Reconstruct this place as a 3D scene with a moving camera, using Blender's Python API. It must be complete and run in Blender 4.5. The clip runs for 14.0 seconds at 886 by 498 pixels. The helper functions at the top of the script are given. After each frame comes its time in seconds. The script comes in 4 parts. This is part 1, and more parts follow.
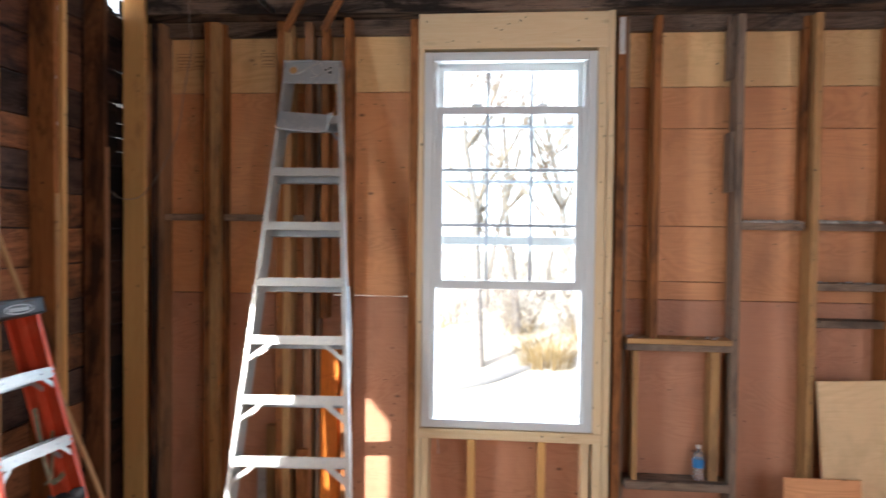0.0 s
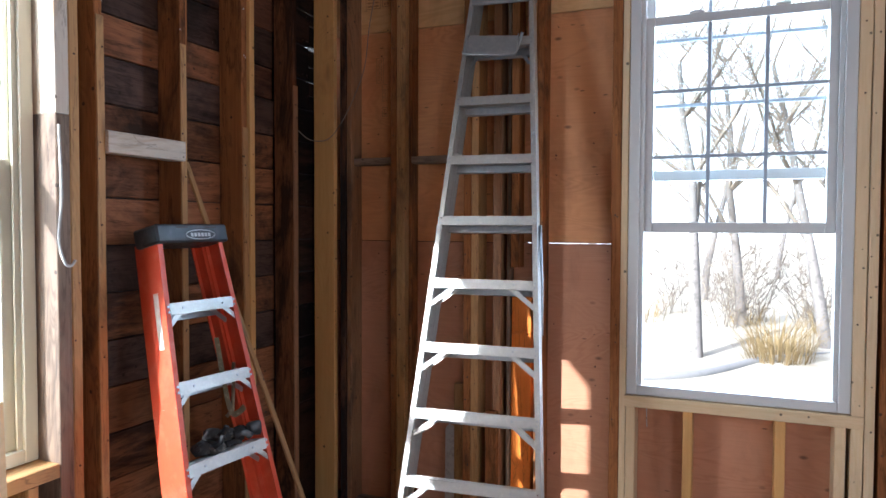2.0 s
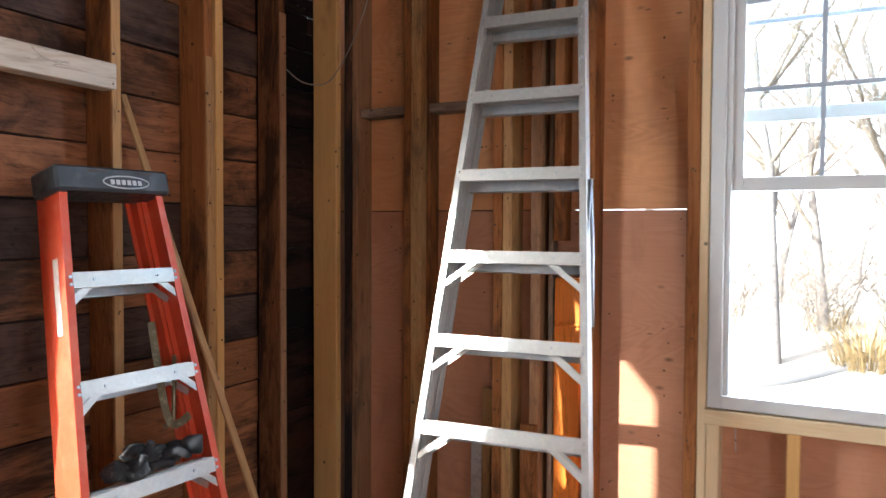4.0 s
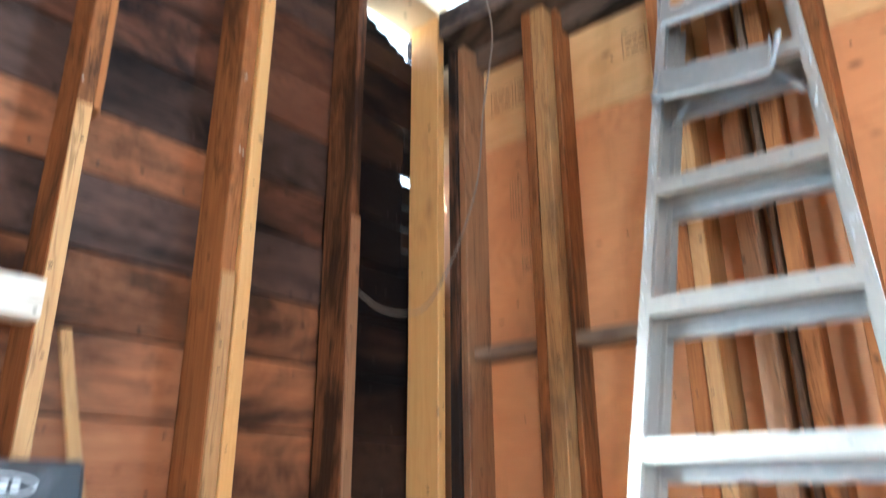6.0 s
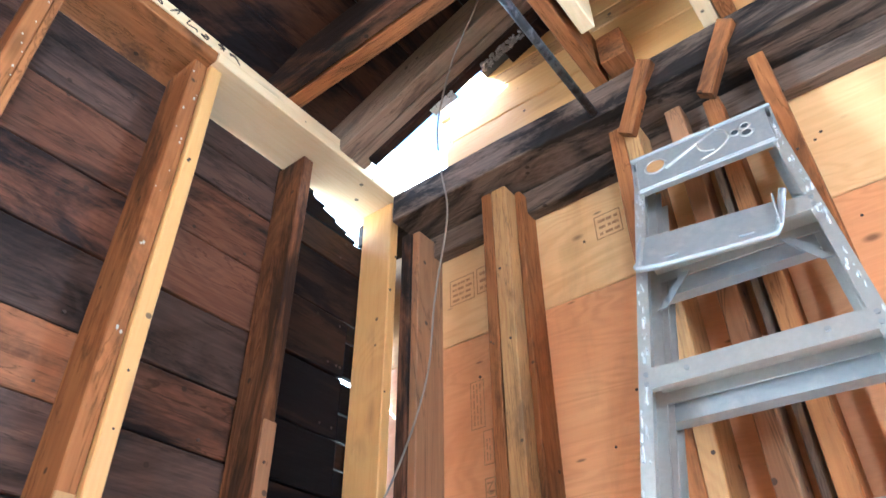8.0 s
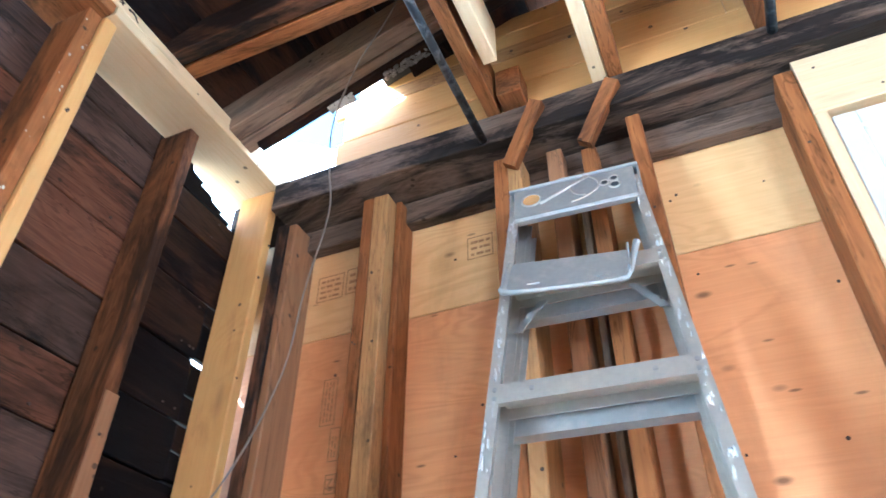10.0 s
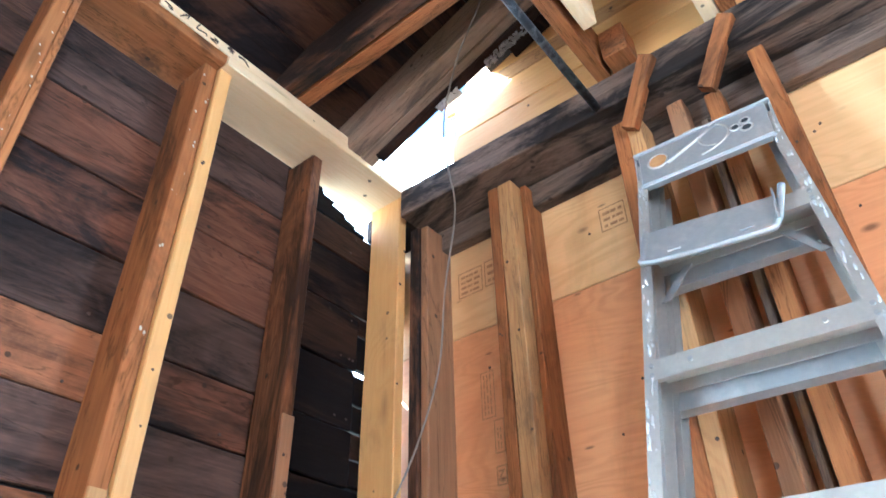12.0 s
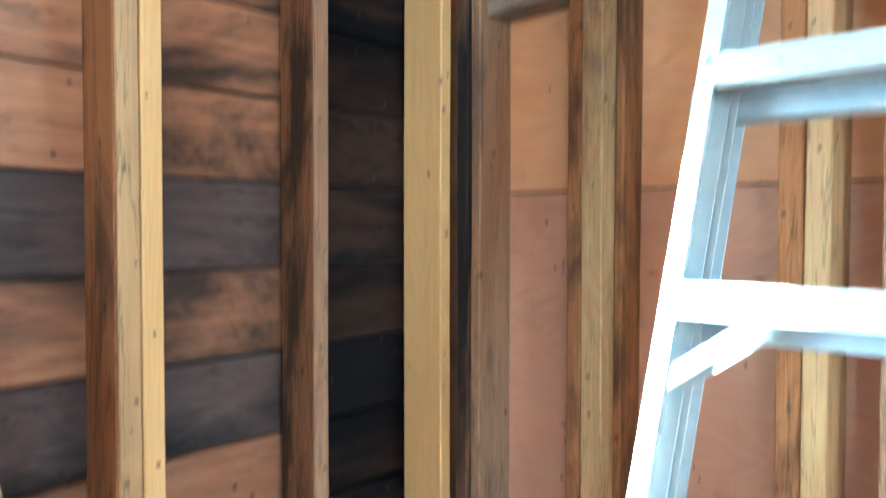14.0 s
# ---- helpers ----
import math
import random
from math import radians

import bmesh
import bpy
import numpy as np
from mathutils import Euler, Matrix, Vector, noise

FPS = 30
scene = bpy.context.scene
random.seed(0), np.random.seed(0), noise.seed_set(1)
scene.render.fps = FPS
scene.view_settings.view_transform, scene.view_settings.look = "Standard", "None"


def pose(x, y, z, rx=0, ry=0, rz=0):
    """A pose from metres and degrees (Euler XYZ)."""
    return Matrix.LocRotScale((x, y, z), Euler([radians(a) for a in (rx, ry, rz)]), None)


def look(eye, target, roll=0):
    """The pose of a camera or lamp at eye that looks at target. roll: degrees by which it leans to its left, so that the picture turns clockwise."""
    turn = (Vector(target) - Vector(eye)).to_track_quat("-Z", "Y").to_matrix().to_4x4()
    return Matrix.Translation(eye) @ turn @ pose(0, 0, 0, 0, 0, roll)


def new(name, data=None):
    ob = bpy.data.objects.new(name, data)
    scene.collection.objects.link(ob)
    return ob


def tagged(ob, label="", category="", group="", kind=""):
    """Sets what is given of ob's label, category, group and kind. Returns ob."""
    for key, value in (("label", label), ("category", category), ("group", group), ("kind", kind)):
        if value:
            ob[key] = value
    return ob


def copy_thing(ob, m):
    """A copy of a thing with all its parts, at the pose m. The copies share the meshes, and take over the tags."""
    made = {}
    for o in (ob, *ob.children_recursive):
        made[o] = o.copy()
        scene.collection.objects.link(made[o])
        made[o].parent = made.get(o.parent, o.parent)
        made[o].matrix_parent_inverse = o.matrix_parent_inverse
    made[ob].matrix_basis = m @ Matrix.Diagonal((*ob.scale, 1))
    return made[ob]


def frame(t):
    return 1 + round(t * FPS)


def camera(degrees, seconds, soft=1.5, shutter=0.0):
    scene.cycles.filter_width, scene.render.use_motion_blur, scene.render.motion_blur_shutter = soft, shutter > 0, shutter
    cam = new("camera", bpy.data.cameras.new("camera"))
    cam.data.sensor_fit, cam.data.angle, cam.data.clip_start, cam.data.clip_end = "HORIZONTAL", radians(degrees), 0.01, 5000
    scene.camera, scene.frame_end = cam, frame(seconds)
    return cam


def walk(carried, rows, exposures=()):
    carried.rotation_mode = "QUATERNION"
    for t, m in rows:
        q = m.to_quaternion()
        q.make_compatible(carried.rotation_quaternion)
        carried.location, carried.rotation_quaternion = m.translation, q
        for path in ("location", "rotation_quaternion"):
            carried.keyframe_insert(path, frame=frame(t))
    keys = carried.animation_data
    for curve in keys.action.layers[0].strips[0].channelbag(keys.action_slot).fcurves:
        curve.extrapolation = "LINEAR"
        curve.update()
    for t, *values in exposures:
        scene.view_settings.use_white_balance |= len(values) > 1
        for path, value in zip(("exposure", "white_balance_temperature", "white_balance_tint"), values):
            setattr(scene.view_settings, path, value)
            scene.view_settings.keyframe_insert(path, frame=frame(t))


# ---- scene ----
cam = camera(64.6, 14.0, shutter=0.45)
PATH = [
    (0, (0.089, -0.009, 1.563), (-0.097, 1.982, 1.509), 0.67),
    (0.5, (0.046, 0.015, 1.488), (-0.413, 1.961, 1.427), 0.60),
    (1, (0.024, 0.104, 1.388), (-0.628, 1.994, 1.324), 0.57),
    (1.5, (-0.006, 0.298, 1.279), (-0.728, 2.162, 1.213), 0.39),
    (2, (0.067, 0.456, 1.255), (-0.692, 2.305, 1.184), 0.21),
    (4.5, (-0.245, 1.542, 1.060), (-1.232, 3.281, 1.004), 0.11),
    (5, (-0.405, 1.838, 1.086), (-1.499, 3.511, 1.030), 0.08),
    (5.5, (-0.491, 2.126, 1.131), (-1.713, 3.708, 1.093), -0.11),
    (6, (-0.632, 2.317, 1.197), (-1.844, 3.767, 1.851), -0.25),
    (6.5, (-0.727, 2.494, 1.236), (-1.786, 3.765, 2.361), -0.09),
    (7, (-0.815, 2.658, 1.246), (-1.788, 3.924, 2.450), -0.72),
    (7.5, (-0.829, 2.721, 1.275), (-1.793, 3.991, 2.482), -0.77),
    (8, (-0.814, 2.685, 1.305), (-1.792, 3.942, 2.514), -0.43),
    (8.5, (-0.774, 2.629, 1.324), (-1.757, 3.890, 2.525), -0.60),
    (8.7, (-0.775, 2.631, 1.319), (-1.735, 3.904, 2.525), -0.59),
    (10.8, (-0.826, 2.655, 1.255), (-1.375, 4.164, 2.447), 0.55),
    (11, (-0.823, 2.661, 1.257), (-1.496, 4.150, 2.410), 0.16),
    (11.5, (-0.814, 2.642, 1.278), (-1.742, 4.016, 2.397), -0.85),
    (12, (-0.790, 2.636, 1.296), (-1.793, 3.903, 2.475), -1.22),
    (12.5, (-0.790, 2.652, 1.291), (-1.782, 3.871, 2.529), -0.53),
    (13, (-0.832, 2.668, 1.257), (-1.966, 4.085, 2.097), -0.72),
    (13.5, (-0.869, 2.689, 1.158), (-2.120, 4.179, 1.623), -0.52),
    (14, (-0.887, 2.734, 1.059), (-2.239, 4.207, 1.001), 0.12),
]
FLOOR = -0.5
EXPOSURES = [(0.0, 1.66, 5550, 8), (1.5, 1.33, 5150, 8), (2.2, 1.33, 5100, 8), (4.5, 2.05, 5500, 6), (5.5, 2.86, 5250, -1), (6.4, 3.75, 4500, -5), (8.5, 3.89, 4450, -4), (11.0, 3.50, 4400, -4), (12.5, 3.88, 4400, -4), (13.4, 3.82, 5000, -4), (14.0, 3.88, 3780, -22)]
walk(cam, [(t, look(eye, target, roll)) for t, eye, target, roll in PATH], EXPOSURES)

# ---- light ----
SUN = Vector((0.57, 1.0, -0.68)).normalized()
world = bpy.data.worlds.new("sky")
scene.world = world
world.use_nodes = True
wn = world.node_tree
sky = wn.nodes.new("ShaderNodeTexSky")
sky.sky_type, sky.sun_disc = "NISHITA", False
sky.air_density, sky.dust_density, sky.ozone_density = 1.0, 4.0, 0.3
sky.sun_elevation = math.asin(-SUN.z)
sky.sun_rotation = math.atan2(-SUN.x, -SUN.y)
wn.links.new(sky.outputs[0], wn.nodes["Background"].inputs[0])
wn.nodes["Background"].inputs[1].default_value = 0.15
sun = new("sun", bpy.data.lights.new("sun", "SUN"))
sun.data.energy, sun.data.angle, sun.data.color = 5.0, radians(0.6), (1.0, 0.93, 0.82)
sun.rotation_mode = "QUATERNION"
sun.rotation_quaternion = SUN.to_track_quat("-Z", "Y")
sun.location = (-6, -8, 8)


def fill_light(at, target, wide, high, watts):
    la = bpy.data.lights.new("fill_light", "AREA")
    la.shape, la.size, la.size_y, la.energy, la.color = "RECTANGLE", wide, high, watts, (0.86, 0.93, 1.0)
    ob = new("fill_light", la)
    ob.matrix_world = look(at, target)
    return ob


# area lamps that strengthen the daylight at the two windows
fill_light((0.084, 4.34, 1.5), (0.084, 0, 1.3), 0.9, 2.1, 36)
fill_light((-2.42, 1.70, 1.5), (3, 1.70, 1.6), 0.9, 1.9, 22)
# added fill lamps at invented openings in the unseen south and east walls
fill_light((2.5, -2.34, 1.5), (1.1, 4, 1.8), 1.0, 2.0, 14)
fill_light((3.44, 1.0, 1.5), (-2, 1.0, 1.5), 1.0, 2.0, 14)


# ---- materials ----
def link(nt, a, b):
    nt.links.new(a, b)


def fresh(name, rough=0.6, metal=0.0, color=(0.5, 0.5, 0.5)):
    m = bpy.data.materials.new(name)
    m.use_nodes = True
    b = m.node_tree.nodes["Principled BSDF"]
    b.inputs["Roughness"].default_value, b.inputs["Metallic"].default_value = rough, metal
    b.inputs["Base Color"].default_value = (*color, 1)
    return m, m.node_tree, b


def mixed(nt, fac, a, b, blend="MIX"):
    n = nt.nodes.new("ShaderNodeMix")
    n.data_type, n.blend_type = "RGBA", blend
    for v, s in ((fac, n.inputs[0]), (a, n.inputs[6]), (b, n.inputs[7])):
        if isinstance(v, (int, float)):
            s.default_value = v
        elif isinstance(v, tuple):
            s.default_value = (*v, 1)
        else:
            nt.links.new(v, s)
    return n.outputs[2]


def ramp(nt, fac, lo, hi, a=(0, 0, 0), b=(1, 1, 1)):
    n = nt.nodes.new("ShaderNodeValToRGB")
    e = n.color_ramp.elements
    e[0].position, e[1].position = lo, hi
    e[0].color, e[1].color = (*a, 1), (*b, 1)
    nt.links.new(fac, n.inputs[0])
    return n.outputs[0]


def maths(nt, op, a, b=0.0):
    n = nt.nodes.new("ShaderNodeMath")
    n.operation = op
    for v, s in ((a, n.inputs[0]), (b, n.inputs[1])):
        if isinstance(v, (int, float)):
            s.default_value = v
        else:
            nt.links.new(v, s)
    return n.outputs[0]


def local_space(nt, spread=40.0):
    """Object space, moved by each piece's own random number."""
    tc, oi = nt.nodes.new("ShaderNodeTexCoord"), nt.nodes.new("ShaderNodeObjectInfo")
    add, cmb = nt.nodes.new("ShaderNodeVectorMath"), nt.nodes.new("ShaderNodeCombineXYZ")
    r = maths(nt, "MULTIPLY", oi.outputs["Random"], spread)
    for i, f in enumerate((1.0, 1.7, 2.3)):
        nt.links.new(maths(nt, "MULTIPLY", r, f), cmb.inputs[i])
    nt.links.new(tc.outputs["Object"], add.inputs[0])
    nt.links.new(cmb.outputs[0], add.inputs[1])
    return add.outputs[0], oi.outputs["Random"]


def scaled(nt, vec, s):
    n = nt.nodes.new("ShaderNodeMapping")
    nt.links.new(vec, n.inputs[0])
    n.inputs["Scale"].default_value = s
    return n.outputs[0]


def noisy(nt, vec, scale, detail=4.0, rough=0.55, distort=0.0):
    n = nt.nodes.new("ShaderNodeTexNoise")
    nt.links.new(vec, n.inputs["Vector"])
    n.inputs["Scale"].default_value, n.inputs["Detail"].default_value = scale, detail
    n.inputs["Roughness"].default_value, n.inputs["Distortion"].default_value = rough, distort
    return n.outputs[0]


def bumped(nt, bsdf, height, strength=0.3, depth=0.004):
    n = nt.nodes.new("ShaderNodeBump")
    n.inputs["Strength"].default_value, n.inputs["Distance"].default_value = strength, depth
    nt.links.new(height, n.inputs["Height"])
    nt.links.new(n.outputs[0], bsdf.inputs["Normal"])


AX = {"x": 0, "y": 1, "z": 2}
WOODS = {}
#         pale colour,         dark grain,            stain colour,          stain amount, rough, spread of value
KINDS = {
    "old": ((0.39, 0.16, 0.05), (0.17, 0.06, 0.02), (0.022, 0.012, 0.009), 0.36, 0.7, 0.35),
    "aged": ((0.50, 0.29, 0.105), (0.31, 0.15, 0.05), (0.05, 0.03, 0.018), 0.24, 0.7, 0.25),
    "new": ((0.66, 0.385, 0.13), (0.54, 0.28, 0.08), (0.28, 0.14, 0.05), 0.10, 0.6, 0.12),
    "pale": ((0.74, 0.58, 0.36), (0.62, 0.43, 0.22), (0.34, 0.2, 0.09), 0.08, 0.6, 0.1),
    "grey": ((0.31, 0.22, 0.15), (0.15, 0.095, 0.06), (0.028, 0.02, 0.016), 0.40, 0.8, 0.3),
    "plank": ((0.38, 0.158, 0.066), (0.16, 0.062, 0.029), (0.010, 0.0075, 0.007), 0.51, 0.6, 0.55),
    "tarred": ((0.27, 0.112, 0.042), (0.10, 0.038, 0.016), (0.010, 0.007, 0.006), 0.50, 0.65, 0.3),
    "near_black": ((0.050, 0.023, 0.014), (0.014, 0.008, 0.006), (0.002, 0.002, 0.0025), 0.72, 0.65, 0.5),
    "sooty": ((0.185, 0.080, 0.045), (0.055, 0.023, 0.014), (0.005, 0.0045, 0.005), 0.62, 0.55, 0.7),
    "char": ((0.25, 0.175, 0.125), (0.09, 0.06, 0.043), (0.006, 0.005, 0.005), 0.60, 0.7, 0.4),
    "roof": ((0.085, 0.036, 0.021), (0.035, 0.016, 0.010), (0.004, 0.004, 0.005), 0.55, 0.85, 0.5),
    "vivid_orange": ((0.88, 0.27, 0.022), (0.72, 0.19, 0.014), (0.3, 0.08, 0.01), 0.15, 0.55, 0.1),
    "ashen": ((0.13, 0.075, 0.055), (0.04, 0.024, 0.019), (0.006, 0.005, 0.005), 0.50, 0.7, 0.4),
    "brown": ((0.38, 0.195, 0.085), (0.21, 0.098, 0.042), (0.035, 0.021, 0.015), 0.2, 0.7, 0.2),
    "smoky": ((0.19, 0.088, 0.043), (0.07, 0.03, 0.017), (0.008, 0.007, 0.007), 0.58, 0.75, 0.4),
    "white": ((0.62, 0.55, 0.45), (0.5, 0.42, 0.32), (0.25, 0.16, 0.09), 0.3, 0.6, 0.1),
}


def wood(kind, axis):
    key = kind + "_wood_" + axis
    if key in WOODS:
        return WOODS[key]
    pale, dark, stain, amount, rough, spread = KINDS[kind]
    m, nt, b = fresh(key, rough)
    vec, rnd = local_space(nt)
    coarse, fine, mid, kn = [9.0] * 3, [140.0] * 3, [4.5] * 3, [9.0] * 3
    if kind in ("plank", "ashen", "sooty"):
        mid = [3.4] * 3
    coarse[AX[axis]], fine[AX[axis]], mid[AX[axis]], kn[AX[axis]] = 0.7, 5.0, 1.3, 2.2
    g1 = noisy(nt, scaled(nt, vec, coarse), 1.6, 5, 0.6, 1.2)
    g2 = noisy(nt, scaled(nt, vec, fine), 1.0, 3, 0.6)
    swirl = [6.0] * 3
    swirl[AX[axis]] = 1.5
    n0 = noisy(nt, scaled(nt, vec, swirl), 0.8, 2, 0.45, 0.9)
    rings = maths(nt, "ADD", maths(nt, "MULTIPLY", maths(nt, "SINE", maths(nt, "MULTIPLY", n0, 95.0)), 0.5), 0.5)
    rings = mixed(nt, ramp(nt, noisy(nt, vec, 3.0, 3), 0.35, 0.65), (0.6, 0.6, 0.6), ramp(nt, rings, 0.05, 0.7))
    grain = mixed(nt, 0.42, mixed(nt, 0.4, ramp(nt, g1, 0.3, 0.72), rings), ramp(nt, g2, 0.28, 0.76))
    col = mixed(nt, grain, dark, pale)
    if kind in ("tarred", "ashen", "near_black", "sooty", "roof", "smoky", "char", "plank", "old"):
        b.inputs["Specular IOR Level"].default_value = 0.12
    if kind not in ("new", "pale"):
        line = ramp(nt, maths(nt, "ABSOLUTE", maths(nt, "SUBTRACT", g1, 0.5)), 0.0, 0.016, (1, 1, 1), (0, 0, 0))
        col = mixed(nt, maths(nt, "MULTIPLY", line, 0.6), col, tuple(c * 0.3 for c in dark))
    vor = nt.nodes.new("ShaderNodeTexVoronoi")
    link(nt, scaled(nt, vec, kn), vor.inputs["Vector"])
    vor.inputs["Scale"].default_value = 1.0
    knot = ramp(nt, vor.outputs["Distance"], 0.05, 0.16, (1, 1, 1), (0, 0, 0))
    col = mixed(nt, maths(nt, "MULTIPLY", knot, 0.55), col, tuple(c * 0.45 for c in dark))
    st = noisy(nt, scaled(nt, vec, mid), 1.0, 9, 0.68, 0.9)
    st = maths(nt, "ADD", maths(nt, "MULTIPLY", st, 0.74), maths(nt, "MULTIPLY", g1, 0.26))
    if amount > 0.5:
        own = maths(nt, "FRACT", maths(nt, "MULTIPLY", rnd, 17.3))
        st = maths(nt, "ADD", st, maths(nt, "MULTIPLY", maths(nt, "SUBTRACT", own, 0.5), 0.16))
    blot = ramp(nt, st, 0.59 - 0.23 * amount, (0.71 if kind in ("plank", "ashen", "sooty") else 0.67) - 0.20 * amount)
    soot = mixed(nt, grain, tuple(c * 0.5 for c in stain), tuple(c * 2.4 for c in stain))
    col = mixed(nt, maths(nt, "MULTIPLY", blot, min(0.93, 0.35 + amount)), col, soot)
    nail = nt.nodes.new("ShaderNodeTexVoronoi")
    link(nt, vec, nail.inputs["Vector"])
    nail.inputs["Scale"].default_value = 11.0
    dots = ramp(nt, nail.outputs["Distance"], 0.07, 0.09, (1, 1, 1), (0, 0, 0))
    col = mixed(nt, maths(nt, "MULTIPLY", dots, 0.8), col, (0.03, 0.02, 0.015))
    val = nt.nodes.new("ShaderNodeHueSaturation")
    link(nt, maths(nt, "ADD", maths(nt, "MULTIPLY", rnd, spread), 1.0 - spread / 2), val.inputs["Value"])
    link(nt, col, val.inputs["Color"])
    link(nt, val.outputs[0], b.inputs["Base Color"])
    link(nt, ramp(nt, st, 0.2, 0.8, (rough - 0.15,) * 3, (min(rough + 0.15, 1),) * 3), b.inputs["Roughness"])
    bumped(nt, b, grain, 0.5, 0.003)
    WOODS[key] = m
    return m


def plywood(name, pale, dark, blot, amount=0.35):
    m, nt, b = fresh(name, 0.6)
    vec, rnd = local_space(nt)
    n = noisy(nt, scaled(nt, vec, (1.1, 1.0, 4.0)), 0.9, 3, 0.5, 0.9)
    rings = maths(nt, "MULTIPLY", maths(nt, "SINE", maths(nt, "MULTIPLY", n, 120.0)), 0.5)
    rings = maths(nt, "ADD", rings, 0.5)
    fine = noisy(nt, scaled(nt, vec, (4.0, 1.0, 120.0)), 1.0, 3, 0.6)
    patch = ramp(nt, noisy(nt, scaled(nt, vec, (2.0, 1.0, 5.0)), 1.0, 4, 0.6), 0.38, 0.62)
    grain = mixed(nt, 0.45, mixed(nt, patch, (0.62, 0.62, 0.62), ramp(nt, rings, 0.0, 0.8)), ramp(nt, fine, 0.25, 0.75))
    col = mixed(nt, maths(nt, "ADD", maths(nt, "MULTIPLY", grain, 0.7), 0.2), tuple(c * 0.9 for c in dark), pale)
    big = noisy(nt, vec, 1.7, 6, 0.6, 0.4)
    col = mixed(nt, maths(nt, "MULTIPLY", ramp(nt, big, 0.45, 0.72), amount), col, blot)
    vor = nt.nodes.new("ShaderNodeTexVoronoi")
    link(nt, scaled(nt, vec, (1.0, 0.2, 2.0)), vor.inputs["Vector"])
    vor.inputs["Scale"].default_value = 3.4
    knot = ramp(nt, vor.outputs["Distance"], 0.03, 0.085, (1, 1, 1), (0, 0, 0))
    col = mixed(nt, maths(nt, "MULTIPLY", knot, 0.8), col, tuple(c * 0.22 for c in dark))
    dash = nt.nodes.new("ShaderNodeTexVoronoi")
    link(nt, scaled(nt, vec, (0.6, 0.2, 2.2)), dash.inputs["Vector"])
    dash.inputs["Scale"].default_value = 7.0
    col = mixed(nt, maths(nt, "MULTIPLY", ramp(nt, dash.outputs["Distance"], 0.03, 0.075, (1, 1, 1), (0, 0, 0)), 0.75), col, tuple(c * 0.18 for c in dark))
    smear = noisy(nt, scaled(nt, vec, (3.0, 1.0, 1.2)), 1.3, 7, 0.65, 0.5)
    col = mixed(nt, maths(nt, "MULTIPLY", ramp(nt, smear, 0.52, 0.7), 0.35), col, tuple(c * 0.45 for c in dark))
    val = nt.nodes.new("ShaderNodeHueSaturation")
    link(nt, maths(nt, "ADD", maths(nt, "MULTIPLY", rnd, 0.2), 0.9), val.inputs["Value"])
    link(nt, col, val.inputs["Color"])
    link(nt, val.outputs[0], b.inputs["Base Color"])
    bumped(nt, b, grain, 0.2, 0.002)
    return m


PLY_TOP = plywood("yellow_fir_plywood", (0.78, 0.52, 0.24), (0.64, 0.37, 0.14), (0.45, 0.20, 0.07))
PLY_MID = plywood("orange_fir_plywood", (0.74, 0.365, 0.15), (0.57, 0.24, 0.088), (0.36, 0.125, 0.05))
PLY_LOW = plywood("pinkish_fir_plywood", (0.54, 0.262, 0.142), (0.44, 0.19, 0.095), (0.30, 0.11, 0.055), 0.25)
PLY_LOOSE = plywood("pale_loose_plywood", (0.74, 0.54, 0.30), (0.64, 0.43, 0.21), (0.55, 0.35, 0.16), 0.2)


def painted(name, color, rough=0.45, metal=0.0, wear=None, amount=0.3, scale=14.0, bump=0.1):
    m, nt, b = fresh(name, rough, metal, color)
    vec, rnd = local_space(nt)
    n = noisy(nt, vec, scale, 6, 0.65, 0.3)
    col = mixed(nt, maths(nt, "MULTIPLY", ramp(nt, n, 0.5, 0.68), amount), color, wear or tuple(c * 0.6 for c in color))
    link(nt, col, b.inputs["Base Color"])
    link(nt, ramp(nt, noisy(nt, vec, scale * 2.5, 4), 0.3, 0.7, (max(rough - 0.12, 0.05),) * 3, (min(rough + 0.15, 1),) * 3), b.inputs["Roughness"])
    bumped(nt, b, n, bump, 0.002)
    return m


VINYL = painted("white_vinyl", (0.60, 0.60, 0.575), 0.4, wear=(0.53, 0.52, 0.49), amount=0.2, bump=0.03)
CREAM = painted("cream_vinyl", (0.66, 0.63, 0.49), 0.4, wear=(0.58, 0.54, 0.42), amount=0.2, bump=0.03)
ALU = painted("worn_aluminium", (0.52, 0.505, 0.47), 0.45, 0.82, wear=(0.68, 0.65, 0.58), amount=0.35, scale=34, bump=0.12)
ALU_DULL = painted("dull_aluminium", (0.40, 0.41, 0.41), 0.48, 0.7, wear=(0.55, 0.53, 0.49), amount=0.5, scale=24, bump=0.2)
GRILLE = painted("grey_window_grille", (0.40, 0.44, 0.48), 0.5)
RED = painted("red_fibreglass", (0.62, 0.075, 0.025), 0.42, wear=(0.70, 0.20, 0.10), amount=0.35, scale=9)
BLACK = painted("black_plastic", (0.028, 0.032, 0.036), 0.4, wear=(0.12, 0.12, 0.12), amount=0.4, scale=18)
GREY_MARK = painted("worn_white_print", (0.55, 0.55, 0.54), 0.5)
STICKER = painted("worn_paper_sticker", (0.72, 0.62, 0.55), 0.6, wear=(0.6, 0.25, 0.14), amount=0.6, scale=30)
STEEL = painted("zinc_rivet", (0.45, 0.46, 0.47), 0.35, 0.9)
BRASS = painted("tarnished_steel", (0.30, 0.25, 0.15), 0.4, 0.8, wear=(0.1, 0.08, 0.05), amount=0.5)
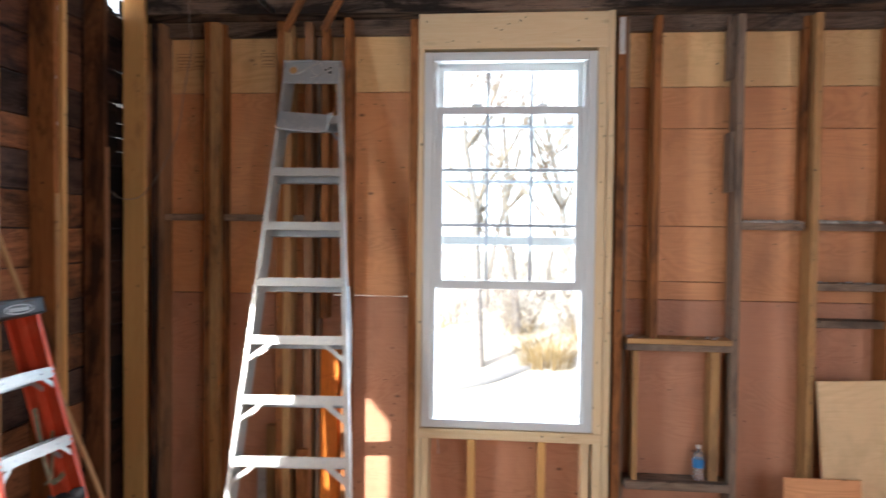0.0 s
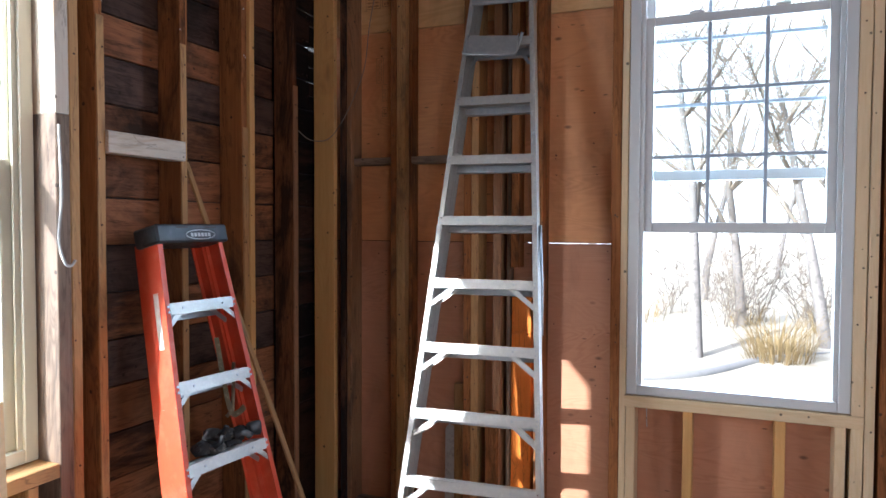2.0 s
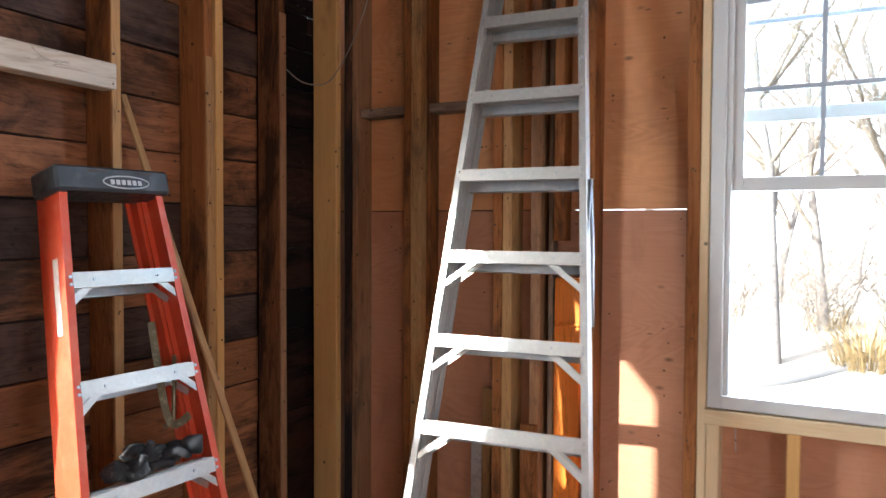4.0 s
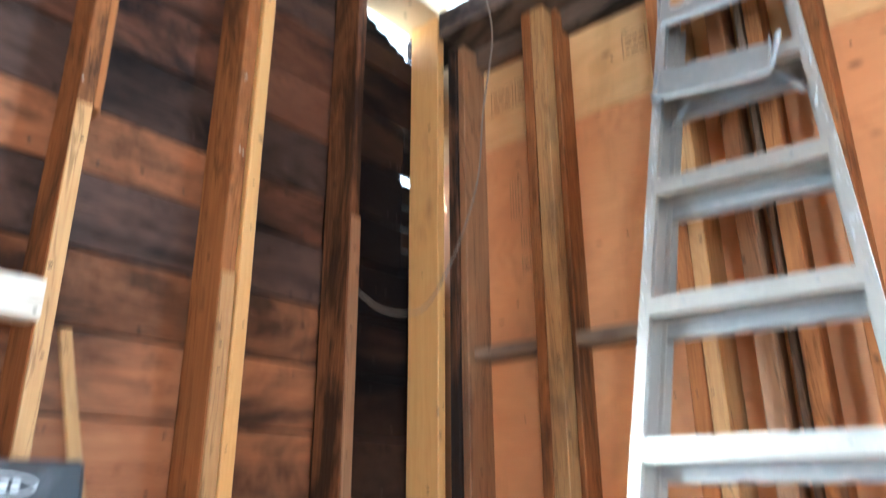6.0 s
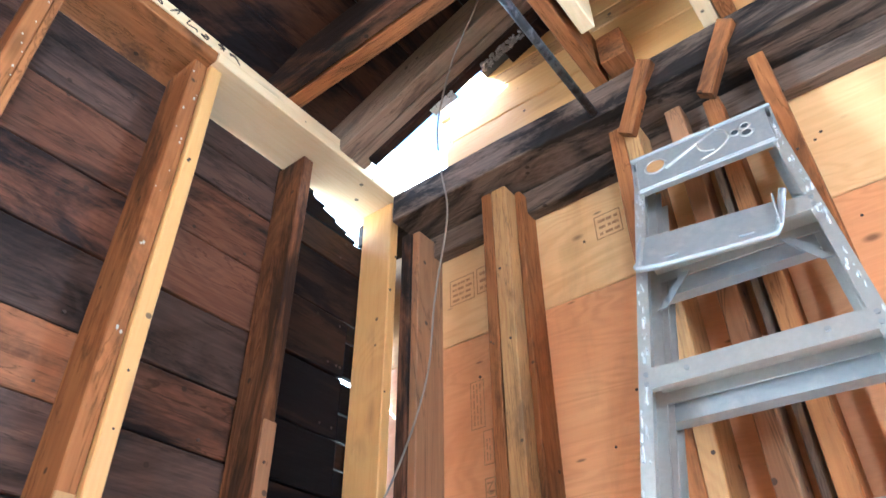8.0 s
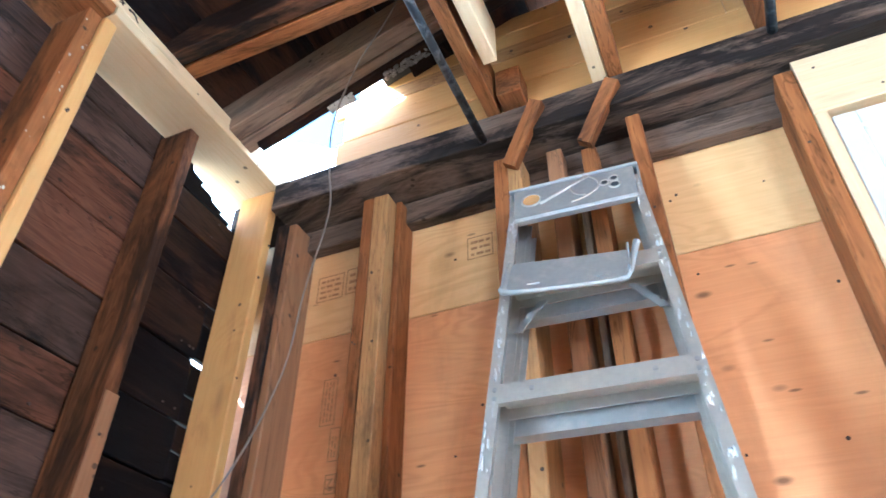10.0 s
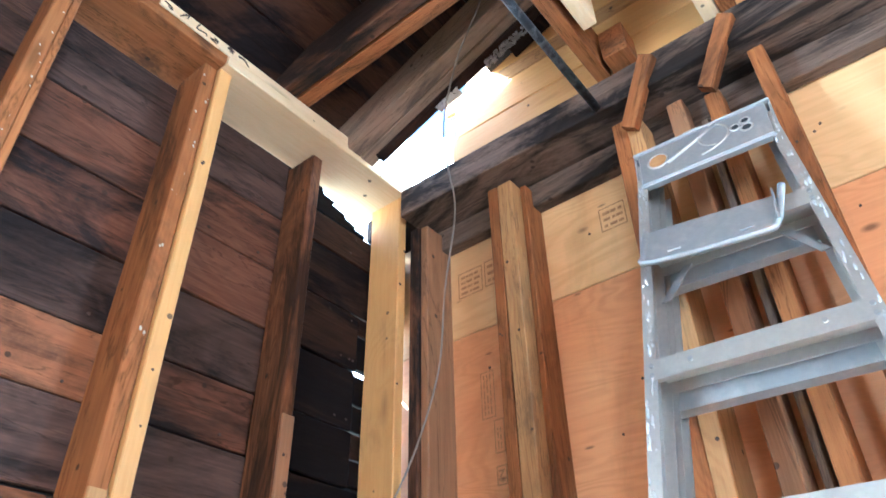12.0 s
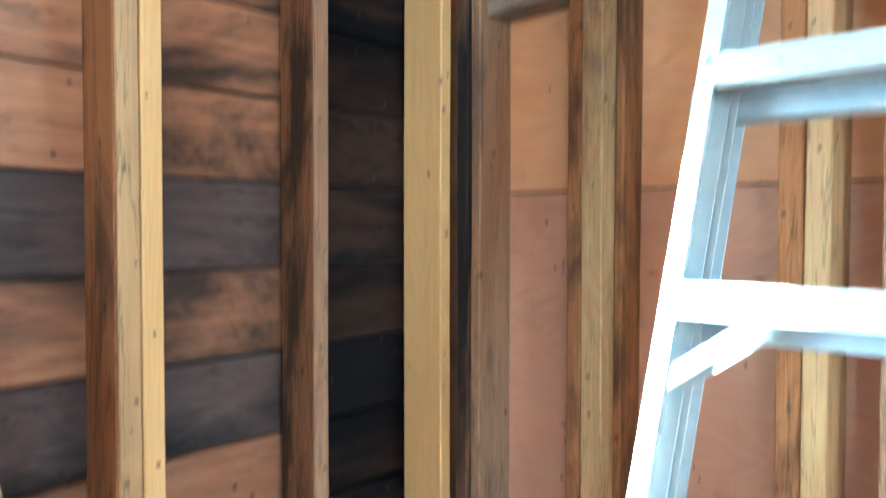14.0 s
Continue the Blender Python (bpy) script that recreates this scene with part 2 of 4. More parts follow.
IRON = painted("black_iron_pipe", (0.03, 0.032, 0.036), 0.45, 0.4, wear=(0.35, 0.36, 0.36), amount=0.45, scale=26)
WIRE = painted("grey_cable", (0.20, 0.165, 0.13), 0.55)
DARK_WIRE = painted("black_cable", (0.07, 0.058, 0.05), 0.5)
INK = painted("black_ink", (0.05, 0.028, 0.018), 0.7)
STAMP = painted("faded_brown_ink", (0.34, 0.18, 0.075), 0.7, wear=(0.55, 0.32, 0.14), amount=0.8, scale=60)
PLASTER = painted("crumbled_plaster", (0.50, 0.47, 0.43), 0.9, wear=(0.25, 0.22, 0.19), amount=0.7, scale=60, bump=0.6)
SLAG = painted("grey_burnt_crust", (0.16, 0.15, 0.145), 0.5, wear=(0.5, 0.48, 0.46), amount=0.6, scale=70, bump=0.6)
CLOTH_D = painted("black_glove_fabric", (0.018, 0.018, 0.02), 0.8, wear=(0.05, 0.05, 0.05), scale=60)
CLOTH_L = painted("grey_glove_fabric", (0.035, 0.035, 0.034), 0.85, wear=(0.55, 0.55, 0.50), amount=0.35, scale=16, bump=0.3)
WEBBING = painted("olive_webbing", (0.16, 0.13, 0.07), 0.9, wear=(0.4, 0.36, 0.22), amount=0.6, scale=40, bump=0.5)
BLUE = painted("blue_label", (0.05, 0.22, 0.50), 0.45)
# near-black so that the gaps between boards look dark
BACKING = painted("black_backing", (0.02, 0.02, 0.02), 0.9)
SIDING = painted("grey_siding", (0.45, 0.45, 0.44), 0.7)
SUBFLOOR = plywood("dusty_subfloor", (0.50, 0.38, 0.24), (0.40, 0.28, 0.16), (0.3, 0.22, 0.15))
GROUND = painted("pale_winter_ground", (0.40, 0.36, 0.29), 0.95, wear=(0.26, 0.21, 0.14), amount=0.8, scale=0.8, bump=0.4)
STONE = painted("grey_edging_stone", (0.25, 0.24, 0.23), 0.9, scale=6)
BARK = painted("grey_bark", (0.20, 0.18, 0.165), 0.9, wear=(0.09, 0.08, 0.07), amount=0.7, scale=9, bump=0.6)
STRAW = painted("dry_straw", (0.24, 0.17, 0.075), 0.85, wear=(0.12, 0.10, 0.04), amount=0.6, scale=5)
HAZE = fresh("pale_winter_haze", 1.0)[0]
HAZE.node_tree.nodes["Principled BSDF"].inputs["Emission Color"].default_value = (0.93, 0.97, 1.0, 1)
HAZE.node_tree.nodes["Principled BSDF"].inputs["Emission Strength"].default_value = 0.75
TWIG = painted("brown_twig", (0.20, 0.165, 0.13), 0.85, wear=(0.46, 0.39, 0.30), amount=0.9, scale=2.0)


def glass():
    m, nt, b = fresh("clear_glass", 0.02)
    tr, gl, mx = (nt.nodes.new("ShaderNode" + k) for k in ("BsdfTransparent", "BsdfGlossy", "MixShader"))
    gl.inputs["Roughness"].default_value = 0.02
    tr.inputs["Color"].default_value = (0.95, 0.97, 0.97, 1)
    mx.inputs[0].default_value = 0.05
    link(nt, tr.outputs[0], mx.inputs[1])
    link(nt, gl.outputs[0], mx.inputs[2])
    link(nt, mx.outputs[0], nt.nodes["Material Output"].inputs[0])
    return m


GLASS = glass()
CLEAR = fresh("clear_plastic", 0.15, 0.0, (0.85, 0.9, 0.93))[0]
CLEAR.node_tree.nodes["Principled BSDF"].inputs["Transmission Weight"].default_value = 0.85


# ---- mesh helpers ----
def part(name, bm, material, parent=None, label="", at=None):
    me = bpy.data.meshes.new(name)
    bmesh.ops.recalc_face_normals(bm, faces=bm.faces)
    bm.to_mesh(me)
    bm.free()
    me.materials.append(material)
    ob = new(name, me)
    if parent:
        ob.parent = parent
    if at is not None:
        ob.matrix_basis = at if isinstance(at, Matrix) else Matrix.Translation(at)
    if label:
        ob["label"] = label
    return ob


def thing(name, at, label, category, group="", kind=""):
    ob = new(name)
    ob.empty_display_size = 0.05
    ob.matrix_basis = at if isinstance(at, Matrix) else Matrix.Translation(at)
    return tagged(ob, label, category, group, kind)


def stick(bm, size, axis, jit=0.0015, chamfer=0.003, seg=0.4, m=None):
    """A sawn length of timber round the origin: chamfered edges, slightly crooked."""
    a = AX[axis]
    u, v = [i for i in range(3) if i != a]
    hu, hv, hl = size[u] / 2, size[v] / 2, size[a] / 2
    c = min(chamfer, hu * 0.5, hv * 0.5)
    ring = [(-hu + c, -hv), (hu - c, -hv), (hu, -hv + c), (hu, hv - c), (hu - c, hv), (-hu + c, hv), (-hu, hv - c), (-hu, -hv + c)]
    n = max(1, int(size[a] / seg))
    rows = []
    for i in range(n + 1):
        du, dv = random.uniform(-jit, jit), random.uniform(-jit, jit)
        row = []
        for pu, pv in ring:
            p = [0, 0, 0]
            p[a] = -hl + 2 * hl * i / n
            p[u], p[v] = pu + du, pv + dv
            p = Vector(p)
            row.append(bm.verts.new(m @ p if m else p))
        rows.append(row)
    for r0, r1 in zip(rows, rows[1:]):
        for i in range(8):
            j = (i + 1) % 8
            bm.faces.new((r0[i], r0[j], r1[j], r1[i]))
    bm.faces.new(rows[0][::-1])
    bm.faces.new(rows[-1])
    return bm


def timber(name, x0, x1, y0, y1, z0, z1, kind, parent, axis=None, label="", jit=0.0015, material=None):
    """A timber between two corners of the room, its origin in its middle."""
    size = (x1 - x0, y1 - y0, z1 - z0)
    axis = axis or "xyz"[max(range(3), key=lambda i: size[i])]
    bm = stick(bmesh.new(), size, axis, jit)
    return part(name, bm, material or wood(kind, axis), parent, label, ((x0 + x1) / 2, (y0 + y1) / 2, (z0 + z1) / 2))


def tilted(name, p0, p1, w, d, kind, parent, side=(1, 0, 0), label="", material=None):
    """A timber from p0 to p1, w wide along side and d deep."""
    p0, p1 = Vector(p0), Vector(p1)
    z = (p1 - p0).normalized()
    x = (Vector(side) - z * z.dot(Vector(side))).normalized()
    y = z.cross(x)
    m = Matrix((x, y, z)).transposed().to_4x4()
    m.translation = (p0 + p1) / 2
    bm = stick(bmesh.new(), (w, d, (p1 - p0).length), "z")
    return part(name, bm, material or wood(kind, "z"), parent, label, m)


def block(bm, x0, x1, y0, y1, z0, z1, bevel=0.002, m=None):
    vs = [bm.verts.new((x, y, z)) for x in (x0, x1) for y in (y0, y1) for z in (z0, z1)]
    fs = [bm.faces.new([vs[i] for i in q]) for q in ((0, 1, 3, 2), (4, 6, 7, 5), (0, 4, 5, 1), (2, 3, 7, 6), (0, 2, 6, 4), (1, 5, 7, 3))]
    if bevel:
        es = list({e for f in fs for e in f.edges})
        r = bmesh.ops.bevel(bm, geom=es, offset=bevel, segments=1, affect="EDGES")
        vs = list({v for f in r["faces"] for v in f.verts} | {v for v in vs if v.is_valid})
    if m:
        for v in vs:
            v.co = m @ v.co
    return bm


def tube(bm, pts, radii, sides=8, cap=True):
    """A round bar along pts, with a radius at each."""
    pts = [Vector(p) for p in pts]
    if isinstance(radii, (int, float)):
        radii = [radii] * len(pts)
    rows, ref = [], None
    for i, p in enumerate(pts):
        d = (pts[min(i + 1, len(pts) - 1)] - pts[max(i - 1, 0)]).normalized()
        ref = ref or (Vector((1, 0, 0)) if abs(d.x) < 0.8 else Vector((0, 1, 0)))
        u = (ref - d * d.dot(ref)).normalized()
        ref = u
        w = d.cross(u)
        rows.append([bm.verts.new(p + radii[i] * (u * math.cos(2 * math.pi * k / sides) + w * math.sin(2 * math.pi * k / sides))) for k in range(sides)])
    for a, b in zip(rows, rows[1:]):
        for k in range(sides):
            f = bm.faces.new((a[k], a[(k + 1) % sides], b[(k + 1) % sides], b[k]))
            f.smooth = True
    if cap:
        bm.faces.new(rows[0][::-1])
        bm.faces.new(rows[-1])
    return bm


def extrude(bm, profile, p0, p1, u0, v0, u1=None, v1=None):
    """A flat outline (u, v) drawn from p0 to p1."""
    p0, p1, u0, v0 = Vector(p0), Vector(p1), Vector(u0), Vector(v0)
    a = [bm.verts.new(p0 + u0 * u + v0 * v) for u, v in profile]
    b = [bm.verts.new(p1 + u0 * u + v0 * v) for u, v in profile]
    n = len(a)
    for i in range(n):
        bm.faces.new((a[i], a[(i + 1) % n], b[(i + 1) % n], b[i]))
    bm.faces.new(a[::-1])
    bm.faces.new(b)
    return bm


def smooth_path(pts, n=8):
    """A rounded line through pts."""
    pts = [Vector(p) for p in pts]
    out = []
    for i in range(len(pts) - 1):
        a, b, c, d = pts[max(i - 1, 0)], pts[i], pts[i + 1], pts[min(i + 2, len(pts) - 1)]
        for k in range(n):
            t = k / n
            out.append(0.5 * (2 * b + (c - a) * t + (2 * a - 5 * b + 4 * c - d) * t * t + (3 * b - a - 3 * c + d) * t ** 3))
    return out + [pts[-1]]


def blob(bm, centre, radii, seed=0, rough=0.15, sub=2, m=None):
    r = bmesh.ops.create_icosphere(bm, subdivisions=sub, radius=1.0)
    for v in r["verts"]:
        k = 1 + rough * noise.noise(v.co * 2.1 + Vector((seed * 3.7, seed, 0)))
        p = Vector((v.co.x * radii[0] * k, v.co.y * radii[1] * k, v.co.z * radii[2] * k))
        v.co = (m @ p if m else p) + Vector(centre)
        for f in v.link_faces:
            f.smooth = True
    return bm


def crumbs(bm, x0, x1, y0, y1, z, n, size):
    for i in range(n):
        s = size * random.uniform(0.4, 1.2)
        blob(bm, (random.uniform(x0, x1), random.uniform(y0, y1), z + s * 0.3), (s, s * 0.8, s * 0.6), i, 0.5, 1)
    return bm

# ---- the room's shell ----
XW, YN, XE, YS = -2.275, 4.24, 3.30, -2.20
XF, YF = -2.13, 4.10          # inner edges of the studs
ROOF_Z, ROOF_X, RISE = 2.976, -2.064, 0.36
RIDGE_X = 0.60
GZ_LOW = -1.1

floor = part("floor", block(bmesh.new(), XW - 0.15, XE + 0.15, YS - 0.15, YN + 0.1, FLOOR - 0.05, FLOOR, 0), SUBFLOOR)
tagged(floor, "dusty plywood subfloor of the stripped room", "floor", kind="structure")

wall_n = thing("wall_north", (0, 0, 0), "stripped north wall with studs and orange plywood sheathing", "wall", kind="structure")
wall_s = thing("wall_south", (0, 0, 0), "plain boarded unseen south wall with an invented opening", "wall", kind="structure")
wall_w = thing("wall_west", (0, 0, 0), "stripped west wall with studs and stained boards", "wall", kind="structure")

# north sheathing, sheet by sheet, round the window
WX0, WX1, WZ0, WZ1 = -0.415, 0.587, 0.391, 2.604


def sheet(x0, x1, z0, z1, mat):
    timber("plywood_sheet", x0, x1, YN, YN + 0.016, z0, z1, "", wall_n, "x", jit=0.0, material=mat)


G = 0.0015
sheet(XW - 0.02, -1.28, 2.400 + G, 2.86, PLY_TOP)
sheet(-1.28 + G, WX0, 2.400 + G, 2.86, PLY_TOP)
sheet(WX1, 1.40, 2.418 + G, 2.86, PLY_TOP)
sheet(1.40 + G, XE, 2.418 + G, 2.86, PLY_TOP)
sheet(WX0, WX1, WZ1, 2.86, PLY_TOP)
sheet(XW - 0.02, -1.72, 1.1545, 2.400 - G, PLY_MID)
sheet(-1.72 + G, WX0, 1.1545, 2.400 - G, PLY_MID)
sheet(WX1, XE, 2.175 + G, 2.418 - G, PLY_MID)
sheet(WX1, 1.38, 1.601 + G, 2.175 - G, PLY_MID)
sheet(1.38 + G, XE, 1.601 + G, 2.175 - G, PLY_MID)
sheet(WX1, 1.38, 1.274 + G, 1.601 - G, PLY_MID)
sheet(1.38 + G, XE, 1.166 + G, 1.601 - G, PLY_MID)
sheet(WX1, 1.38, 1.166 + G, 1.274 - G, PLY_MID)
sheet(XW - 0.02, WX0, FLOOR, 1.1505, PLY_LOW)
sheet(WX1, 1.40, FLOOR, 1.166 - G, PLY_LOW)
sheet(1.40 + G, XE, FLOOR, 1.166 - G, PLY_LOW)
sheet(WX0, WX1, FLOOR, WZ0, PLY_LOW)
# added black backing, out of view, keeps the daylight out of the joints
for x0, x1, z0, z1 in ((XW - 0.15, -0.99, GZ_LOW, 2.9), (-0.99, WX0, GZ_LOW, 1.1485), (-0.99, WX0, 1.157, 2.9), (WX1, XE + 0.2, GZ_LOW, 2.9), (WX0, WX1, GZ_LOW, WZ0), (WX0, WX1, WZ1, 2.9)):
    part("siding", block(bmesh.new(), x0, x1, YN + 0.018, YN + 0.05, z0, z1, 0), BACKING, wall_n)


def n_stud(x0, x1, kind, z0=FLOOR + 0.085, z1=2.80, y0=YF, y1=YN, **k):
    return timber("stud", x0, x1, y0, y1, z0, z1, kind, wall_n, "z", **k)


n_stud(-2.093, -2.056, "smoky")
n_stud(-2.054, -2.024, "brown", y0=4.11)
n_stud(-1.758, -1.722, "old")
n_stud(-1.720, -1.668, "aged")
n_stud(-1.666, -1.646, "old", y0=4.15)
n_stud(-1.306, -1.263, "old")
n_stud(-1.261, -1.218, "aged", z1=2.79)
n_stud(-1.145, -1.098, "brown", y0=4.13)
n_stud(-1.042, -0.998, "old", z0=1.02, z1=2.77, y0=4.132)
n_stud(-0.898, -0.857, "old", z1=2.815)
n_stud(-0.500, -0.452, "old")
n_stud(-0.450, -0.418, "pale", z1=2.63)
n_stud(0.588, 0.640, "pale", z1=2.63)
n_stud(0.643, 0.682, "pale", z1=2.84, y0=4.09)
n_stud(0.700, 0.748, "old")
n_stud(0.752, 0.775, "grey", y0=4.17)
n_stud(0.908, 0.946, "old", z0=0.955)
n_stud(1.330, 1.362, "grey", z0=2.45, y0=4.15)
n_stud(1.335, 1.362, "grey", z0=1.80, z1=2.14, y0=4.12)
n_stud(1.364, 1.403, "grey")
n_stud(1.745, 1.778, "old", z0=1.6, y0=4.16)
n_stud(1.780, 1.821, "aged")
n_stud(2.190, 2.232, "old")
n_stud(2.60, 2.642, "aged")
n_stud(3.02, 3.062, "aged")
timber("orange_board", -1.048, -0.935, 4.175, YN - 0.004, FLOOR + 0.09, 0.86, "vivid_orange", wall_n, "z", "vivid orange board behind the ladder")
# scrap blocks low behind the ladder
timber("scrap_block", -1.174, -1.104, 4.10, 4.128, FLOOR + 0.085, 0.225, "old", wall_n, "z")
timber("mouldy_strip", -1.074, -1.054, 4.165, YN - 0.004, FLOOR + 0.09, 2.72, "grey", wall_n, "z", "black mouldy wood strip")
tear = bmesh.new()
for k in range(14):
    blob(tear, (-1.04 + 0.0075 * k, 4.171, 0.66 + random.uniform(-0.008, 0.008)), (0.008, 0.004, random.uniform(0.004, 0.012)), k, 0.6, 1)
part("torn_edge", tear, wood("vivid_orange", "x"), wall_n, "splintered edge of the orange board")["kind"] = "stuff"
timber("nailer", -1.39, -1.31, 4.18, 4.235, FLOOR + 0.09, 0.34, "aged", wall_n, "z")
# kicked short pieces at the stud heads, and the girt
tilted("kicked_block", (-1.245, 4.08, 2.735), (-1.13, 4.02, 2.905), 0.042, 0.042, "old", wall_n)
tilted("kicked_block", (-1.018, 4.08, 2.735), (-0.905, 4.03, 2.900), 0.042, 0.042, "old", wall_n)
timber("girt", -2.022, -1.760, 4.14, YN - 0.003, 1.605, 1.645, "grey", wall_n)
timber("girt", -1.644, -1.308, 4.14, YN - 0.003, 1.605, 1.645, "grey", wall_n)
timber("girt", -1.216, -1.147, 4.14, YN - 0.003, 1.605, 1.645, "grey", wall_n)
# sole plate, header, rough sill and cripples of the window
timber("sole_plate", XW, XE, YF, YN - 0.003, FLOOR, FLOOR + 0.083, "grey", wall_n)
timber("header", -0.450, 0.641, 4.095, 4.20, 2.622, 2.826, "pale", wall_n, label="new pale window header")
timber("rough_sill", -0.425, 0.640, 4.092, YN - 0.003, 0.328, 0.386, "pale", wall_n)
for x in (-0.416, -0.139, 0.276, 0.526):
    timber("cripple", x, x + 0.046, YF, YN - 0.004, FLOOR + 0.085, 0.327, "pale" if x > 0.5 or x < -0.3 else "new", wall_n)
# shelves and blocking east of the window
timber("blocking", 0.776, 1.362, 4.08, YN - 0.003, 0.082, 0.129, "grey", wall_n)
timber("blocking", 0.776, 1.362, 4.09, YN - 0.003, 0.922, 0.953, "aged", wall_n)
timber("blocking", 0.776, 1.362, 4.10, YN - 0.003, 0.882, 0.920, "grey", wall_n)
timber("cripple", 0.818, 0.846, YF, YN - 0.004, 0.13, 0.880, "aged", wall_n)
timber("cripple", 1.256, 1.309, 4.13, YN - 0.004, 0.13, 0.880, "aged", wall_n)
for x0, x1, z in ((1.404, 1.743, 1.584), (1.823, 2.188, 1.584), (1.823, 2.188, 1.245), (1.823, 2.188, 1.036)):
    timber("blocking", x0, x1, 4.11, YN - 0.003, z, z + 0.042, "grey", wall_n)
for x0, x1, z, n in ((1.42, 1.77, 1.626, 70), (1.84, 2.17, 1.626, 70), (1.85, 2.17, 1.287, 18), (0.78, 0.87, 0.953, 9), (1.22, 1.34, 0.953, 9)):
    rub = part("plaster_rubble", crumbs(bmesh.new(), x0, x1, 4.115, 4.22, z, n, 0.019 if n > 20 else 0.011), PLASTER)
    tagged(rub, "crumbled grey plaster lying on the blocking", "rubble", kind="stuff")

part("plaster_patch", block(bmesh.new(), 0.704, 0.738, YF - 0.004, YF - 0.0005, 2.58, 2.79, 0.001), PLASTER, wall_n, "crusty whitish plaster patch")

# the charred beam that caps the north wall
beam = thing("top_beam", (0, 0, 0), "charred dark timber beam capping the north wall", "beam")
timber("beam_timber", -2.088, XE, 4.045, 4.225, 2.828, 2.945, "char", beam, "x", jit=0.004)
timber("beam_end", -2.268, -2.0905, 4.104, 4.222, 2.832, 2.943, "char", beam, "x")
timber("ledger", -2.09, XE, 4.19, YN - 0.003, 2.735, 2.826, "char", beam, "x")

# gable boards above the beam, broken away at the corner
gable = thing("wall_gable", (0, 0, 0), "new yellow boards closing the gable above the beam", "wall", kind="structure")


def roof_under(x):
    return ROOF_Z + RISE * (min(x, 2 * RIDGE_X - x) - ROOF_X)


rows_z = [2.947, 3.085, 3.225, 3.295, 3.365, 3.45, 3.535, 3.62, 3.705, 3.79, 3.875]
for i, (z0, z1) in enumerate(zip(rows_z, rows_z[1:])):
    eave = ROOF_X + ((z0 if i < 4 else z1) - ROOF_Z - 0.155) / RISE
    xa = (-1.872, -1.852, -1.90, -1.80, -1.66)[i] if i < 5 else eave
    xb = 2 * RIDGE_X - eave
    cuts = [xa, max(xa + 0.3, -0.9 + 0.35 * (i % 3)), min(0.9 + 0.2 * (i % 2), xb - 0.1), xb]
    for a, b in zip(cuts, cuts[1:]):
        if b - a > 0.05:
            timber("gable_board", a, b - 0.002, 4.072, 4.092, z0 + 0.001, z1 - 0.001, "", gable, "x", material=wood("new", "x") if i != 2 else wood("aged", "x"))
    part("house_wrap", block(bmesh.new(), max(xa + 0.04, -1.8), xb - 0.02, 4.10, 4.11, z0, z1, 0), SIDING, gable)
    part("gable_boarding", block(bmesh.new(), max(xa, XW), xb, YS - 0.12, YS - 0.09, z0 + 0.05, z1 + 0.05, 0), PLY_MID, wall_s)

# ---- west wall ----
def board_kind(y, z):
    """Soot has taken whole courses of boards; those next the corner are near-black."""
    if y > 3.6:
        return "near_black"
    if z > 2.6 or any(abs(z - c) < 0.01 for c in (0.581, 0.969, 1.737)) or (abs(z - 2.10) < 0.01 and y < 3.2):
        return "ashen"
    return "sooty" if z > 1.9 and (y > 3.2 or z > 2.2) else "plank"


VY0, VY1, VZ0, VZ1 = 1.12, 2.222, 0.40, 2.51
edges = [FLOOR, 0.193, 0.387, 0.581, 0.775, 0.969, 1.163, 1.357, 1.551, 1.737, 1.93, 2.10, 2.30, 2.50, 2.70, 2.83, 2.935]
for k, (z0, z1) in enumerate(zip(edges, edges[1:])):
    spans = [(YS - 0.1, VY0), (VY1, 4.20)] if z1 > VZ0 and z0 < VZ1 else [(YS - 0.1, 1.08), (1.08, 4.20)]
    for a, b in spans:
        if k == len(edges) - 2 and b > 4:
            b = 3.80
        slit = b > 4 and 1.92 < z0 < 2.4
        if slit:
            b = 4.046
        seg = [a]
        seg += [y for y in ((0.22, 2.866) if k % 2 else (0.64, 3.268)) if a + 0.3 < y < b - 0.3]
        if a < 3.2 and b > 3.75:
            seg.append(3.687)
        seg.append(b)
        for p, q in zip(seg, seg[1:]):
            dx = random.uniform(-0.004, 0.004)
            if slit and q == b:
                low, high = z0 + random.uniform(0.004, 0.012), z1 - random.uniform(0.003, 0.014)
                mid = low + (high - low) * random.uniform(0.35, 0.65)
                for za, zb in ((low, mid - 0.003), (mid + 0.003, high)):
                    timber("plank_end", XW - 0.022 + dx, XW + dx, 4.048, 4.20, za, zb, "near_black", wall_w, "y", jit=0.001)
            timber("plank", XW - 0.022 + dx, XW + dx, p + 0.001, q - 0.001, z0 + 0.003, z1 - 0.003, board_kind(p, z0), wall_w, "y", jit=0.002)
# added black sheets behind the planks block daylight and darken the gaps
for a, b, z0, z1 in ((YS - 0.2, VY0, GZ_LOW, 2.9), (VY1, 4.24, GZ_LOW, 1.95), (VY1, 4.045, 1.95, 2.56), (VY1, 4.24, 2.56, 2.82), (VY1, 3.75, 2.82, 2.93), (VY0, VY1, GZ_LOW, VZ0), (VY0, VY1, VZ1, 2.9)):
    part("siding", block(bmesh.new(), XW - 0.056, XW - 0.028, a, b, z0, z1, 0), BACKING, wall_w)

